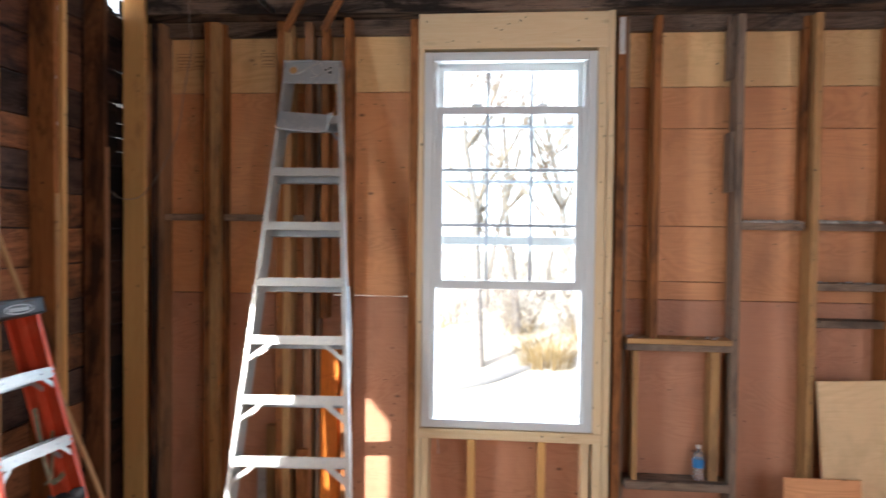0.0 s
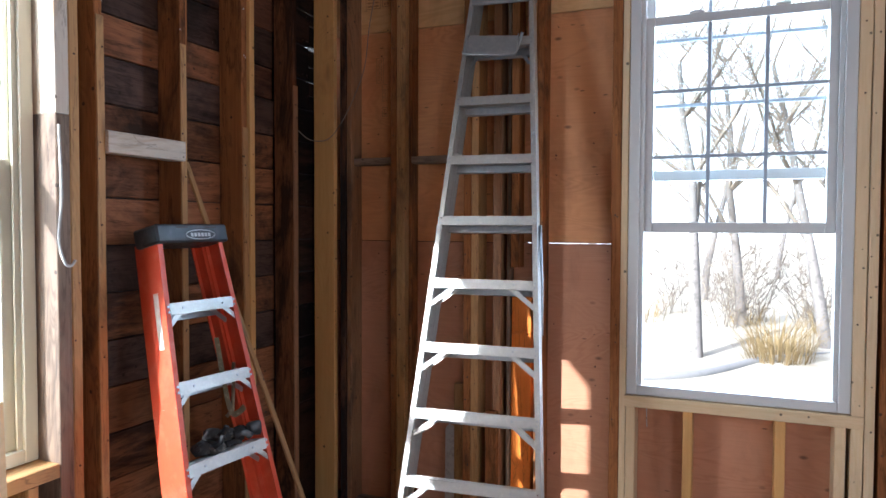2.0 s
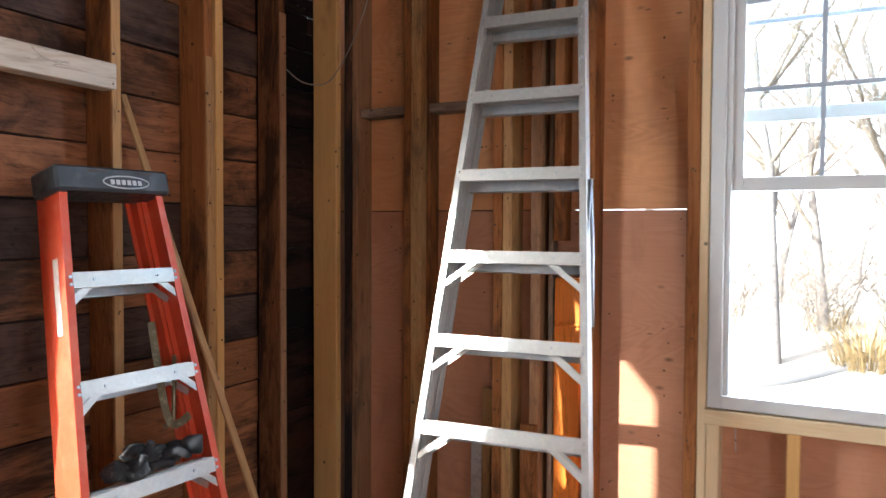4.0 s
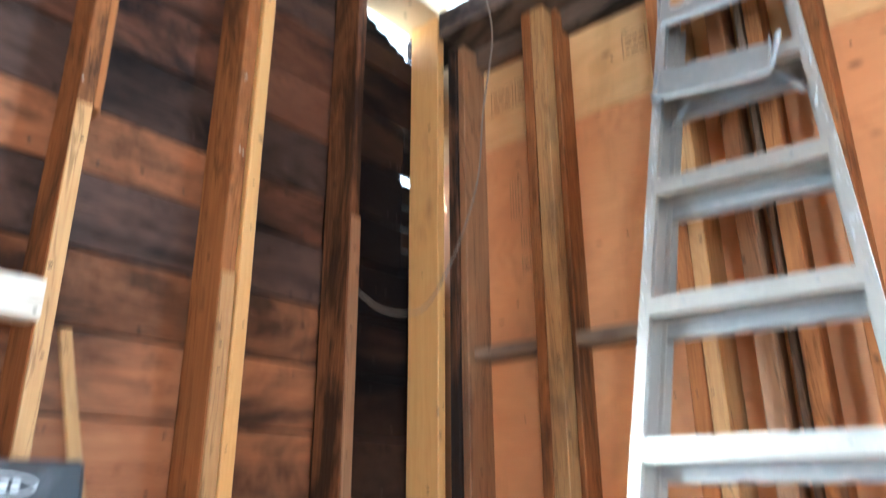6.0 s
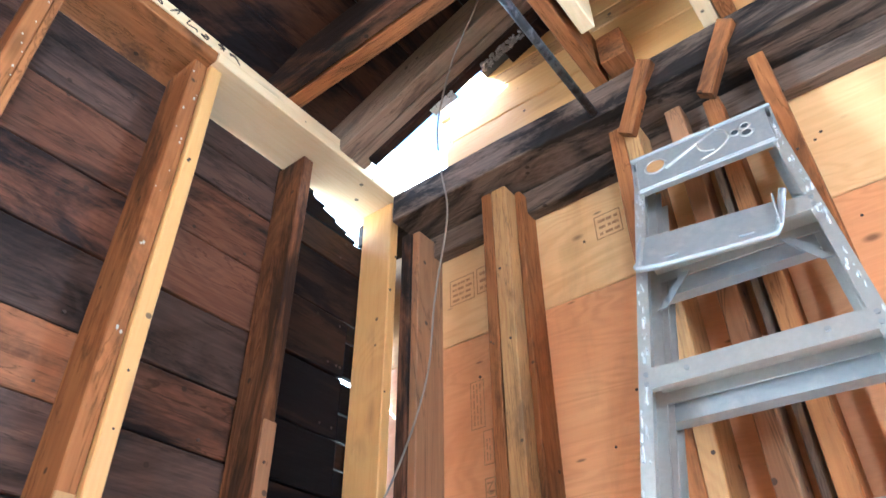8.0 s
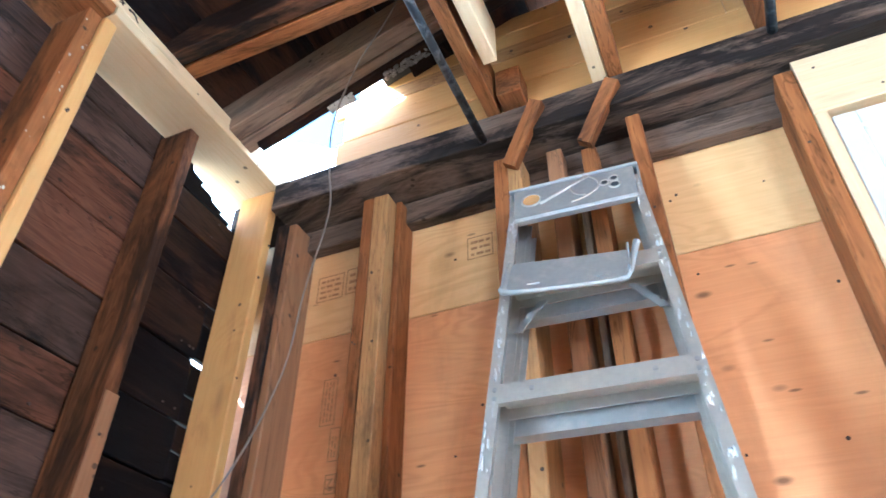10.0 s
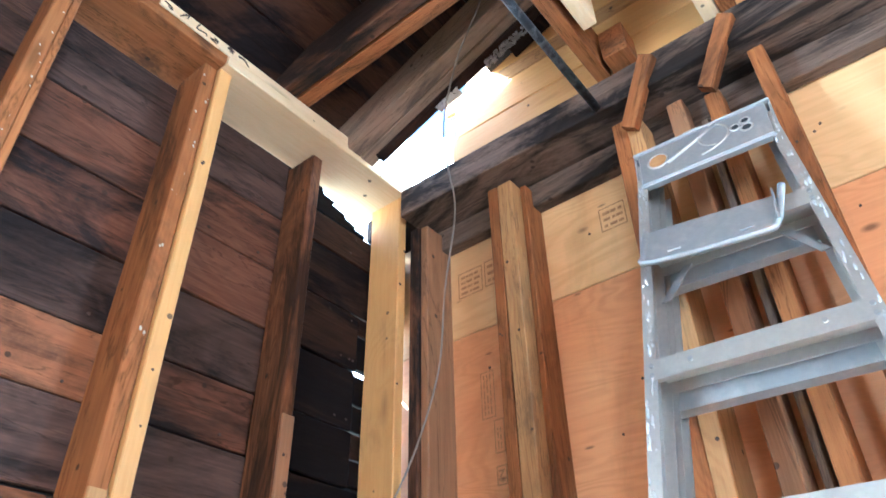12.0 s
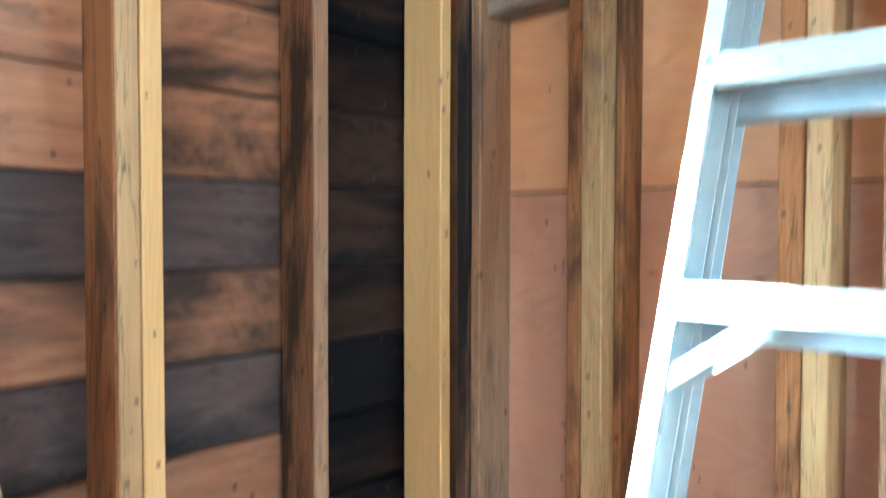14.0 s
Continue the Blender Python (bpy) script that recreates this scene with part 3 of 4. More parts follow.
# the torn end of the topmost plank
bm = bmesh.new()
torn = [(3.80, 2.832), (4.055, 2.832), (4.05, 2.842), (4.00, 2.846), (4.012, 2.856), (3.955, 2.865), (3.95, 2.88), (3.89, 2.888), (3.90, 2.905), (3.845, 2.912), (3.835, 2.934), (3.80, 2.934)]
extrude(bm, torn, (XW - 0.02, 0, 0), (XW, 0, 0), (0, 1, 0), (0, 0, 1))
part("torn_plank", bm, wood("near_black", "y"), wall_w)
# added end piece that blocks a daylight leak beside the corner stud
timber("plank", XW - 0.022, XW, 4.085, 4.20, 2.84, 2.935, "near_black", wall_w, "y", jit=0.002)


def w_stud(y0, y1, kind, z0=FLOOR + 0.042, z1=2.944, x0=XW + 0.004, x1=XF, **kw):
    return timber("stud", x0, x1, y0, y1, z0, z1, kind, wall_w, "z", **kw)


w_stud(4.060, 4.098, "new", x0=-2.250, x1=-2.112, label="new yellow corner stud")
w_stud(3.668, 3.708, "tarred", x0=-2.252, x1=-2.132, z1=2.882)
w_stud(3.669, 3.707, "brown", x0=-2.1315, x1=-2.124, z1=2.0)
w_stud(3.247, 3.289, "old", x1=-2.136)
w_stud(3.248, 3.288, "aged", x0=-2.1355, x1=-2.127, z1=1.722)
w_stud(3.290, 3.329, "new", x1=-2.122, label="new pale stud nailed to an old one")
w_stud(2.847, 2.884, "old", x1=-2.148)
w_stud(2.885, 2.905, "old", x1=-2.156, z0=2.032)
w_stud(2.848, 2.883, "aged", x0=-2.1475, x1=-2.141, z1=2.03)
w_stud(2.402, 2.440, "old", x1=-2.140)
w_stud(2.403, 2.439, "aged", x0=-2.1395, x1=-2.133, z1=2.035)
w_stud(2.285, 2.325, "aged", x1=-2.132)
w_stud(2.226, 2.283, "grey", x1=-2.130, z1=1.64)
w_stud(2.226, 2.283, "white", x1=-2.130, z0=1.642)
w_stud(1.05, 1.116, "aged")
w_stud(0.62, 0.66, "old")
w_stud(0.20, 0.24, "old")
for y in (-0.25, -0.7, -1.15, -1.6, -2.05):
    w_stud(y, y + 0.042, "old")
timber("blocking", -2.185, -2.118, 2.441, 2.846, 1.522, 1.606, "white", wall_w, "y", "paint-spattered pale blocking between studs")
timber("header", XW + 0.004, XF, VY0, VY1, 2.514, 2.66, "aged", wall_w, "y")
timber("rough_sill", XW + 0.004, XF, VY0, VY1, 0.345, 0.396, "aged", wall_w, "y")
for y in (1.3, 1.7, 2.1):
    timber("cripple", XW + 0.004, XF, y, y + 0.04, FLOOR + 0.042, 0.343, "aged", wall_w, "z")
timber("sole_plate", XW + 0.004, XF, YS, YF, FLOOR, FLOOR + 0.04, "grey", wall_w, "y")
plate = thing("wall_plate", (0, 0, 0), "new pale double plate capping the west wall", "plate")
timber("lower_plate", XW - 0.02, -2.092, 3.291, 4.098, 2.946, 2.983, "pale", plate, "y")
timber("upper_plate", XW - 0.02, -2.094, 3.062, 4.098, 2.985, 3.022, "pale", plate, "y")
timber("old_lower_plate", XW - 0.02, -2.098, YS, 3.289, 2.946, 2.983, "old", plate, "y", "old brown length of the plate")
timber("old_upper_plate", XW - 0.02, -2.098, YS, 3.060, 2.985, 3.022, "old", plate, "y", "old brown length of the plate")
bm = bmesh.new()
pen = random.Random(7)
for y in (3.07, 3.12, 3.17, 3.22, 3.27, 3.32):
    tube(bm, smooth_path([(-2.0932, y + 0.04 * pen.random(), 2.988 + 0.03 * pen.random()) for q in range(5)], 6), 0.002, 5)
part("pencil_scrawl", bm, INK, plate, "dark hand scrawl")["kind"] = "stuff"

for y0, y1, x, n in ((3.250, 3.286, -2.1355, 15), (2.850, 2.882, -2.1475, 12), (2.405, 2.438, -2.1395, 9)):
    bm = bmesh.new()
    for i in range(n):
        sz = random.uniform(0.002, 0.007)
        blob(bm, (x, random.uniform(y0, y1), random.uniform(2.06, 2.9)), (0.0012, sz * 0.6, sz), i, 0.5, 1)
    part("plaster_specks", bm, PLASTER, wall_w, "whitish plaster specks")["kind"] = "stuff"

# nail heads and holes
rnd = random.Random(31)


def nails(parent, spots):
    bm = bmesh.new()
    for p, axis in spots:
        tube(bm, [p - axis * 0.002, p + axis * 0.0014], rnd.uniform(0.0028, 0.0052), 7)
    part("nail_heads", bm, INK, parent, "dark nail heads and holes")["kind"] = "stuff"


spots = []
for x, y in ((-1.74, YF), (-1.694, YF), (-1.285, YF), (-1.24, YF), (-0.877, YF), (-0.476, YF), (0.614, YF), (0.662, 4.09), (0.724, YF), (1.384, YF), (1.80, YF), (2.21, YF)):
    for i in range(9):
        spots.append((Vector((x + rnd.uniform(-0.012, 0.012), y, -0.3 + (i + rnd.random()) * 0.32)), Vector((0, -1, 0))))
for i in range(12):
    spots.append((Vector((rnd.uniform(-0.43, 0.62), 4.095, rnd.uniform(2.65, 2.81))), Vector((0, -1, 0))))
for i in range(90):
    spots.append((Vector((rnd.choice((-1.90, -1.84, -1.5, -1.42, -0.83, -0.6, -0.53, 0.85, 1.0, 1.28, 1.5, 1.68, 1.9, 2.1)) + rnd.uniform(-0.02, 0.02), YN, rnd.uniform(-0.2, 2.7))), Vector((0, -1, 0))))
nails(wall_n, spots)
part("bent_nail", tube(bmesh.new(), [(-0.312, 4.098, 0.335), (-0.311, 4.097, 0.29), (-0.309, 4.096, 0.235)], 0.0022, 6), STEEL, wall_n, "nail hanging below the rough sill")
spots = []
for y, x, top in ((4.079, -2.112, 2.9), (3.688, -2.124, 2.0), (3.31, -2.122, 2.9), (3.268, -2.127, 1.72), (2.866, -2.141, 2.0), (2.42, -2.133, 2.0), (2.305, -2.132, 2.9)):
    for i in range(10):
        spots.append((Vector((x, y + rnd.uniform(-0.012, 0.012), -0.3 + (i + rnd.random()) * (top + 0.3) / 10)), Vector((1, 0, 0))))
for i in range(80):
    y = rnd.choice((2.48, 2.8, 2.95, 3.2, 3.37, 3.62, 3.75, 4.0)) + rnd.uniform(-0.03, 0.03)
    spots.append((Vector((XW + 0.0045, y, rnd.choice(edges[1:-1]) + rnd.choice((-0.03, 0.03)))), Vector((1, 0, 0))))
nails(wall_w, spots)

# unseen plain walls that close the room behind, with openings invented for the fill lamps
for a, b, z0, z1 in ((XW - 0.15, 2.0, FLOOR, 3.0), (3.0, XE + 0.15, FLOOR, 3.0), (2.0, 3.0, FLOOR, 0.5), (2.0, 3.0, 2.5, 3.0)):
    part("boarding", block(bmesh.new(), a, b, YS - 0.12, YS, z0, z1, 0), PLY_MID, wall_s)
wall_e = thing("wall_east", (0, 0, 0), "plain boarded unseen east wall with an invented opening", "wall", kind="structure")
for a, b, z0, z1 in ((YS - 0.12, 0.5, FLOOR, 3.0), (1.5, YN + 0.05, FLOOR, 3.0), (0.5, 1.5, FLOOR, 0.5), (0.5, 1.5, 2.5, 3.0)):
    part("boarding", block(bmesh.new(), XE, XE + 0.12, a, b, z0, z1, 0), PLY_MID, wall_e)

# ---- roof ----
roof = thing("roof", (0, 0, 0), "dark stained roof boards seen from below", "roof", kind="structure")
T = math.atan(RISE)


def slope(x, up):
    """A point on the west slope above x, up metres off the rafters' lower edge."""
    return Vector((x - math.sin(T) * up, 0, ROOF_Z + RISE * (x - ROOF_X) + math.cos(T) * up))


def rafter(y0, y1, kind="old", d=0.15):
    a, b = slope(-2.10, d / 2), slope(RIDGE_X, d / 2)
    yc = (y0 + y1) / 2
    r = tilted("rafter", (a.x, yc, a.z), (b.x, yc, b.z), y1 - y0, d, kind, None, (0, 1, 0))
    tagged(r, "dark old roof rafter", "rafter", "roof rafters")
    a2, b2 = (2 * RIDGE_X - a.x + 0.01, yc, a.z), (2 * RIDGE_X - b.x + 0.01, yc, b.z)
    r2 = tilted("rafter", a2, b2, y1 - y0, d, kind, None, (0, 1, 0))
    tagged(r2, "dark old roof rafter", "rafter", "roof rafters")


rafter(3.776, 3.834, "grey", 0.14)
rafter(3.838, 3.896, "grey", 0.14)
ba, bb = slope(-2.05, -0.012), slope(RIDGE_X - 0.1, -0.012)
tagged(tilted("batten", (ba.x, 3.884, ba.z), (bb.x, 3.884, bb.z), 0.034, 0.022, "near_black", None, (0, 1, 0)), "near-black thin batten under a rafter", "batten")
for y0, y1, x0, kind in ((3.552, 3.602, -2.12, "old"), (3.496, 3.546, -2.20, "smoky")):
    tie = timber("tie_beam", x0, 3.2, y0, y1, 3.024, 3.164, kind, None, "x")
    tagged(tie, "dark old tie beam resting on the wall plate", "beam", "tie beams")
for i in range(11):
    rafter(2.93 - 0.47 * i, 2.975 - 0.47 * i, "smoky")
for side in (0, 1):
    for i in range(14):
        s0, s1 = -0.33 + i * 0.235, -0.33 + (i + 1) * 0.235 - 0.003
        a, b = slope(-2.10 + s0 * math.cos(T), 0.158), slope(-2.10 + s1 * math.cos(T), 0.158)
        cut = 0.6 + 1.8 * ((i * 7) % 5) / 5
        for y0, y1 in ((YS - 0.1, cut), (cut + 0.003, YN + 0.03)):
            p, q = Vector((a.x, 0, a.z)), Vector((b.x, 0, b.z))
            if i <= 3 and y1 > 4 and not side:
                y1 = 3.902
            if side:
                p.x, q.x = 2 * RIDGE_X - p.x, 2 * RIDGE_X - q.x
            mid, d = (p + q) / 2, (q - p).normalized()
            m = Matrix((d, Vector((0, 1, 0)), d.cross(Vector((0, 1, 0))))).transposed().to_4x4()
            m.translation = (mid.x, (y0 + y1) / 2, mid.z)
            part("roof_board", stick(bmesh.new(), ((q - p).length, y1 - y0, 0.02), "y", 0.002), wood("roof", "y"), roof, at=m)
for side in (1, -1):
    a, b = slope(-2.5, 0.19), slope(RIDGE_X + 0.03, 0.19)
    bm = bmesh.new()
    xs = (a.x, b.x) if side > 0 else (2 * RIDGE_X - a.x, 2 * RIDGE_X - b.x)
    gap = (xs[0] + 0.28 * (xs[1] - xs[0]), YN + 0.1, a.z + 0.28 * (b.z - a.z))
    rim = [(xs[0], YS - 0.2, a.z), (xs[0], 3.90, a.z), (gap[0], 3.90, gap[2]), gap, (xs[1], YN + 0.1, b.z), (xs[1], YS - 0.2, b.z)]
    vs = [bm.verts.new(p) for p in rim]
    vs2 = [bm.verts.new(Vector(p) + Vector((0, 0, 0.02))) for p in rim]
    bm.faces.new(vs), bm.faces.new(vs2)
    for i in range(6):
        bm.faces.new((vs[i], vs[(i + 1) % 6], vs2[(i + 1) % 6], vs2[i]))
    part("shingles", bm, painted("dark_shingles", (0.06, 0.06, 0.062), 0.9, scale=30), roof)


def joist(x0, x1, kind, y0=YS, y1=4.068, z0=2.948, h=0.17, label="dark old ceiling joist on the beam"):
    j = timber("ceiling_joist", x0, x1, y0, y1, z0, z0 + h, kind, None, "y")
    tagged(j, label, "joist", "ceiling joists")


joist(-1.300, -1.258, "old")
joist(-1.238, -1.196, "pale", y0=2.0, y1=3.86, label="new pale joist piece cut short of the beam")
joist(-1.245, -1.168, "old", y0=3.985, y1=4.068, h=0.115, label="sawn-off old joist stub on the beam")
joist(-0.962, -0.918, "pale", label="new pale joist beside an old one")
joist(-0.915, -0.872, "old")
for x in (-0.50, -0.08, 0.34, 0.76, 1.18, 1.60, 2.02, 2.44, 2.86):
    joist(x, x + 0.043, "old")

pipe = part("iron_pipe", tube(bmesh.new(), [(-1.313, 4.040, 2.836), (-1.313, 3.4, 2.857), (-1.313, 0.2, 2.90)], 0.013, 10), IRON)
tagged(pipe, "thin black iron pipe running along a joist", "pipe")
pipe = part("iron_pipe", tube(bmesh.new(), [(-0.47, 4.035, 2.90), (-0.47, 3.0, 2.905), (-0.47, 0.2, 2.905)], 0.014, 10), IRON)
tagged(pipe, "second black iron pipe running along a joist", "pipe")
for fx, fl in ((-1.80, 0.09), (-1.60, 0.16)):
    fa = slope(fx, -0.024)
    frag = part("plaster_scrap", crumbs(bmesh.new(), 0, fl, -0.014, 0.014, -0.006, 130, 0.007), PLASTER if fx < -1.7 else SLAG, at=pose(fa.x, 3.896, fa.z, 0, -19.8, 0))
    tagged(frag, "torn whitish plaster scrap clinging to a rafter's edge", "rubble", kind="stuff")


# ---- windows ----
def vinyl_window(name, at, wide, high, raised, grid, label, plastic=VINYL):
    """Local x across, z up, the room at -y. raised: how far the lower sash is slid up."""
    w = thing(name, at, label, "window", kind="structure")
    bm = bmesh.new()
    fr = 0.052
    for x0, x1, z0, z1 in ((0, fr, 0, high), (wide - fr, wide, 0, high), (fr, wide - fr, high - fr, high), (fr, wide - fr, 0, 0.05)):
        block(bm, x0, x1, 0.0, 0.13, z0, z1, 0.003)
    for x0, x1 in ((fr, fr + 0.022), (wide - fr - 0.022, wide - fr)):
        block(bm, x0, x1, 0.055, 0.075, 0.05, high - fr, 0.002)
        block(bm, x0, x1, 0.012, 0.022, 0.05, high - fr, 0.002)
    part("window_frame", bm, plastic, w)
    half = (high - fr - 0.05) / 2 + 0.02
    for nm, y, z0 in (("upper_sash", 0.080, high - fr - half), ("lower_sash", 0.028, 0.05 + raised)):
        bm = bmesh.new()
        st, a, b = 0.05, fr + 0.012, wide - fr - 0.012
        block(bm, a, a + st, y, y + 0.032, z0, z0 + half, 0.003)
        block(bm, b - st, b, y, y + 0.032, z0, z0 + half, 0.003)
        block(bm, a + st, b - st, y, y + 0.032, z0, z0 + 0.052, 0.003)
        block(bm, a + st, b - st, y, y + 0.032, z0 + half - 0.046, z0 + half, 0.003)
        sash = part(nm, bm, plastic, w)
        gx0, gx1, gz0, gz1 = a + st, b - st, z0 + 0.052, z0 + half - 0.046
        pane = part("pane", block(bmesh.new(), gx0, gx1, y + 0.014, y + 0.019, gz0, gz1, 0), GLASS, sash)
        pane.visible_shadow = False
        if grid:
            for i in (1, 2):
                xm, zm = gx0 + (gx1 - gx0) * i / 3, gz0 + (gz1 - gz0) * i / 3
                part("muntin", block(bmesh.new(), xm - 0.009, xm + 0.009, y + 0.006, y + 0.012, gz0, gz1, 0.001), GRILLE, sash)
                part("muntin", block(bmesh.new(), gx0, gx1, y + 0.0055, y + 0.0125, zm - 0.009, zm + 0.009, 0.001), GRILLE, sash)
        if nm == "lower_sash":
            for i in (0.28, 0.72):
                xm = a + (b - a) * i
                lk = bmesh.new()
                block(lk, xm - 0.035, xm + 0.035, y - 0.004, y + 0.03, z0 + half, z0 + half + 0.01, 0.003)
                tube(lk, [(xm - 0.03, y + 0.012, z0 + half + 0.012), (xm + 0.03, y + 0.008, z0 + half + 0.014)], 0.006)
                part("sash_lock", lk, plastic, sash)
    return w


vinyl_window("window_1", pose(WX0, 4.105, WZ0, 0, 0, 0), WX1 - WX0, WZ1 - WZ0, 0.775, True, "white vinyl double-hung window, lower sash slid half up")
vinyl_window("window_2", pose(XF - 0.105, VY0, VZ0, 0, 0, 90), VY1 - VY0, VZ1 - VZ0, 0.0, False, "cream vinyl double-hung window full of glare", CREAM)


# ---- ladders ----
def step_ladder(name, at, length, steps, spacing, top_w, flare, rail_d, rail_mat, label, braces_from, fibre, first=0.0):
    """Folded step ladder; local x across, front at -y, z up the front rails."""
    lad = thing(name, at, label, "ladder")
    fl, th = (0.025, 0.0035) if not fibre else (0.024, 0.005)

    def half(z):
        return top_w / 2 + flare * (length - z)

    for s in (-1, 1):
        # front rail: open channel, its web outside
        prof = [(0, 0), (-fl, 0), (-fl, th), (-th, th), (-th, rail_d - th), (-fl, rail_d - th), (-fl, rail_d), (0, rail_d)]
        bm = extrude(bmesh.new(), [(u * s, v) for u, v in prof], (s * half(0), 0, 0), (s * half(length - 0.04), 0, length - 0.04), (1, 0, 0), (0, 1, 0))
        rail = part("front_rail", bm, rail_mat, lad)
        rd = rail_d * (0.75 if fibre else 0.62)
        prof = [(0, 0), (-fl * 0.8, 0), (-fl * 0.8, th), (-th, th), (-th, rd - th), (-fl * 0.8, rd - th), (-fl * 0.8, rd), (0, rd)]
        off = rail_d + 0.006
        bm = extrude(bmesh.new(), [(u * s, v) for u, v in prof], (s * (half(0) - 0.012), off, 0.02), (s * (half(length) - 0.012), off, length - 0.05), (1, 0, 0), (0, 1, 0))
        part("rear_rail", bm, rail_mat, lad)
        foot = bmesh.new()
        block(foot, s * half(0) - 0.03 if s > 0 else -half(0) - 0.008, s * half(0) + 0.008 if s > 0 else -half(0) + 0.03, -0.005, rail_d + 0.005, 0.016, 0.075, 0.004)
        part("rubber_foot", foot, BLACK, lad)
        # folded spreader beside the rails
        zc = length - 1.31 if not fibre else length - 1.9 * spacing
        x = s * (half(zc) + 0.008) if not fibre else s * (half(zc) - 0.045)
        bm = tube(bmesh.new(), [(x, rail_d * 0.5, zc), (x + s * 0.012, rail_d + 0.01, zc - 0.25), (x + s * 0.022, rail_d + 0.03, zc - 0.52)] if not fibre
                  else [(x, rail_d * 0.6, zc), (x, rail_d + 0.02, zc - 0.2), (x - s * 0.03, rail_d + 0.03, zc - 0.22)], 0.008, 6)
        if not fibre:
            tube(bm, [(x + s * 0.004, rail_d * 0.5, zc), (x + s * 0.003, rail_d * 0.3, zc - 0.22), (x + s * 0.002, rail_d * 0.2, zc - 0.47)], 0.006, 6)
        part("spreader", bm, ALU_DULL if not fibre else BRASS, lad)
    for i in range(1, steps + 1):
        z = length - first - i * spacing
        h = half(z) - (0.020 if fibre else 0.018)
        lip = 0.046
        d = rail_d + 0.002
        prof = [(0, 0), (d, 0), (d, -0.03), (d - 0.003, -0.03), (d - 0.003, -0.004), (0.004, -0.004), (0.004, -lip + 0.004), (0.012, -lip + 0.004), (0.012, -lip), (0, -lip)]
        bm = extrude(bmesh.new(), [(u - 0.002, v) for u, v in prof], (-h, 0, z), (h, 0, z), (0, 1, 0), (0, 0, 1))
        ribs = bmesh.new()
        for g in range(5):
            block(ribs, -h + 0.01, h - 0.01, 0.008 + g * (d - 0.02) / 5, 0.012 + g * (d - 0.02) / 5, z + 0.0002, z + 0.002, 0)
        step = part("step", bm, ALU, lad)
        part("tread_ribs", ribs, ALU, step)["kind"] = "stuff"
        rv = bmesh.new()
        for s in (-1, 1):
            for zz in (z - 0.012, z - 0.034):
                tube(rv, [(s * (half(z) - 0.014), -0.003, zz), (s * (half(z) - 0.014), 0.002, zz)], 0.005, 8)
            tube(rv, [(s * h * 0.62, -0.006, z - 0.022), (s * h * 0.62, 0.002, z - 0.022)], 0.005, 8)
        part("rivets", rv, STEEL, step)["kind"] = "stuff"
        if i >= braces_from:
            for s in (-1, 1):
                for y in (0.006, d - 0.012):
                    bm = bmesh.new()
                    a, b = Vector((s * (h - 0.115), y, z - 0.035)), Vector((s * (half(z - 0.13) - 0.012), y, z - 0.135))
                    if fibre:
                        a, b = Vector((s * (h - 0.055), y, z - 0.035)), Vector((s * (half(z - 0.1) - th - 0.002), y, z - 0.095))
                    dirn = (b - a).normalized()
                    extrude(bm, [(-0.0105, -0.0015), (0.0105, -0.0015), (0.0105, 0.0015), (-0.0105, 0.0015)], a, b, Vector((-dirn.z, 0, dirn.x)), (0, 1, 0))
                    part("brace", bm, ALU, step)
        # rear bar under each step
        hr = half(z) - 0.018
        bm = bmesh.new()
        o = rail_d + 0.012
        extrude(bm, [(o, -0.018), (o + 0.004, -0.018), (o + 0.004, -0.058), (o + 0.025, -0.058), (o + 0.025, -0.062), (o, -0.062)], (-hr, 0, z), (hr, 0, z), (0, 1, 0), (0, 0, 1))
        part("rear_bar", bm, ALU_DULL, lad)
    return lad, half


LEAN_A, TURN_A, TOP_A = 13.4, 4.0, (-1.054, 3.990, 2.533)
alu_len = (TOP_A[2] - FLOOR) / math.cos(radians(LEAN_A))
foot_a = (TOP_A[2] - FLOOR) * math.tan(radians(LEAN_A))
ladder, half_a = step_ladder("aluminium_ladder", pose(TOP_A[0] + foot_a * math.sin(radians(TURN_A)), TOP_A[1] - foot_a * math.cos(radians(TURN_A)), FLOOR, -LEAN_A, 0, TURN_A), alu_len, 9, 0.3125, 0.323, 0.0671, 0.075, ALU,
                             "tall worn aluminium step ladder folded and leaning on the studs", 5, False, 0.023)
# top cap: a pressed tray with a bucket hole and tool holes
bm = bmesh.new()
block(bm, -0.168, 0.168, -0.012, 0.105, alu_len - 0.008, alu_len, 0.003)
cap = part("top_cap", bm, ALU_DULL, ladder, "dented pressed aluminium top cap")
bm = block(bmesh.new(), -0.155, 0.155, -0.0065, -0.0005, alu_len - 0.130, alu_len - 0.0085, 0.002)
block(bm, -0.155, 0.155, -0.0065, 0.012, alu_len - 0.138, alu_len - 0.130, 0.003)
part("apron", bm, ALU_DULL, cap)
for s in (-1, 1):
    part("side_plate", block(bmesh.new(), s * 0.165 - 0.003, s * 0.165 + 0.003, -0.0015, 0.100, alu_len - 0.10, alu_len - 0.0085, 0.001), ALU_DULL, cap)
bm = bmesh.new()
tube(bm, smooth_path([(-0.02 + 0.085 * math.cos(a * 0.35), -0.0070, alu_len - 0.052 + 0.055 * math.sin(a * 0.35)) for a in range(-4, 6)], 3), 0.003, 5)
tube(bm, smooth_path([(0.04 + 0.045 * math.cos(2.4 + a * 0.3), -0.0070, alu_len - 0.05 + 0.04 * math.sin(2.4 + a * 0.3)) for a in range(0, 8)], 3), 0.003, 5)
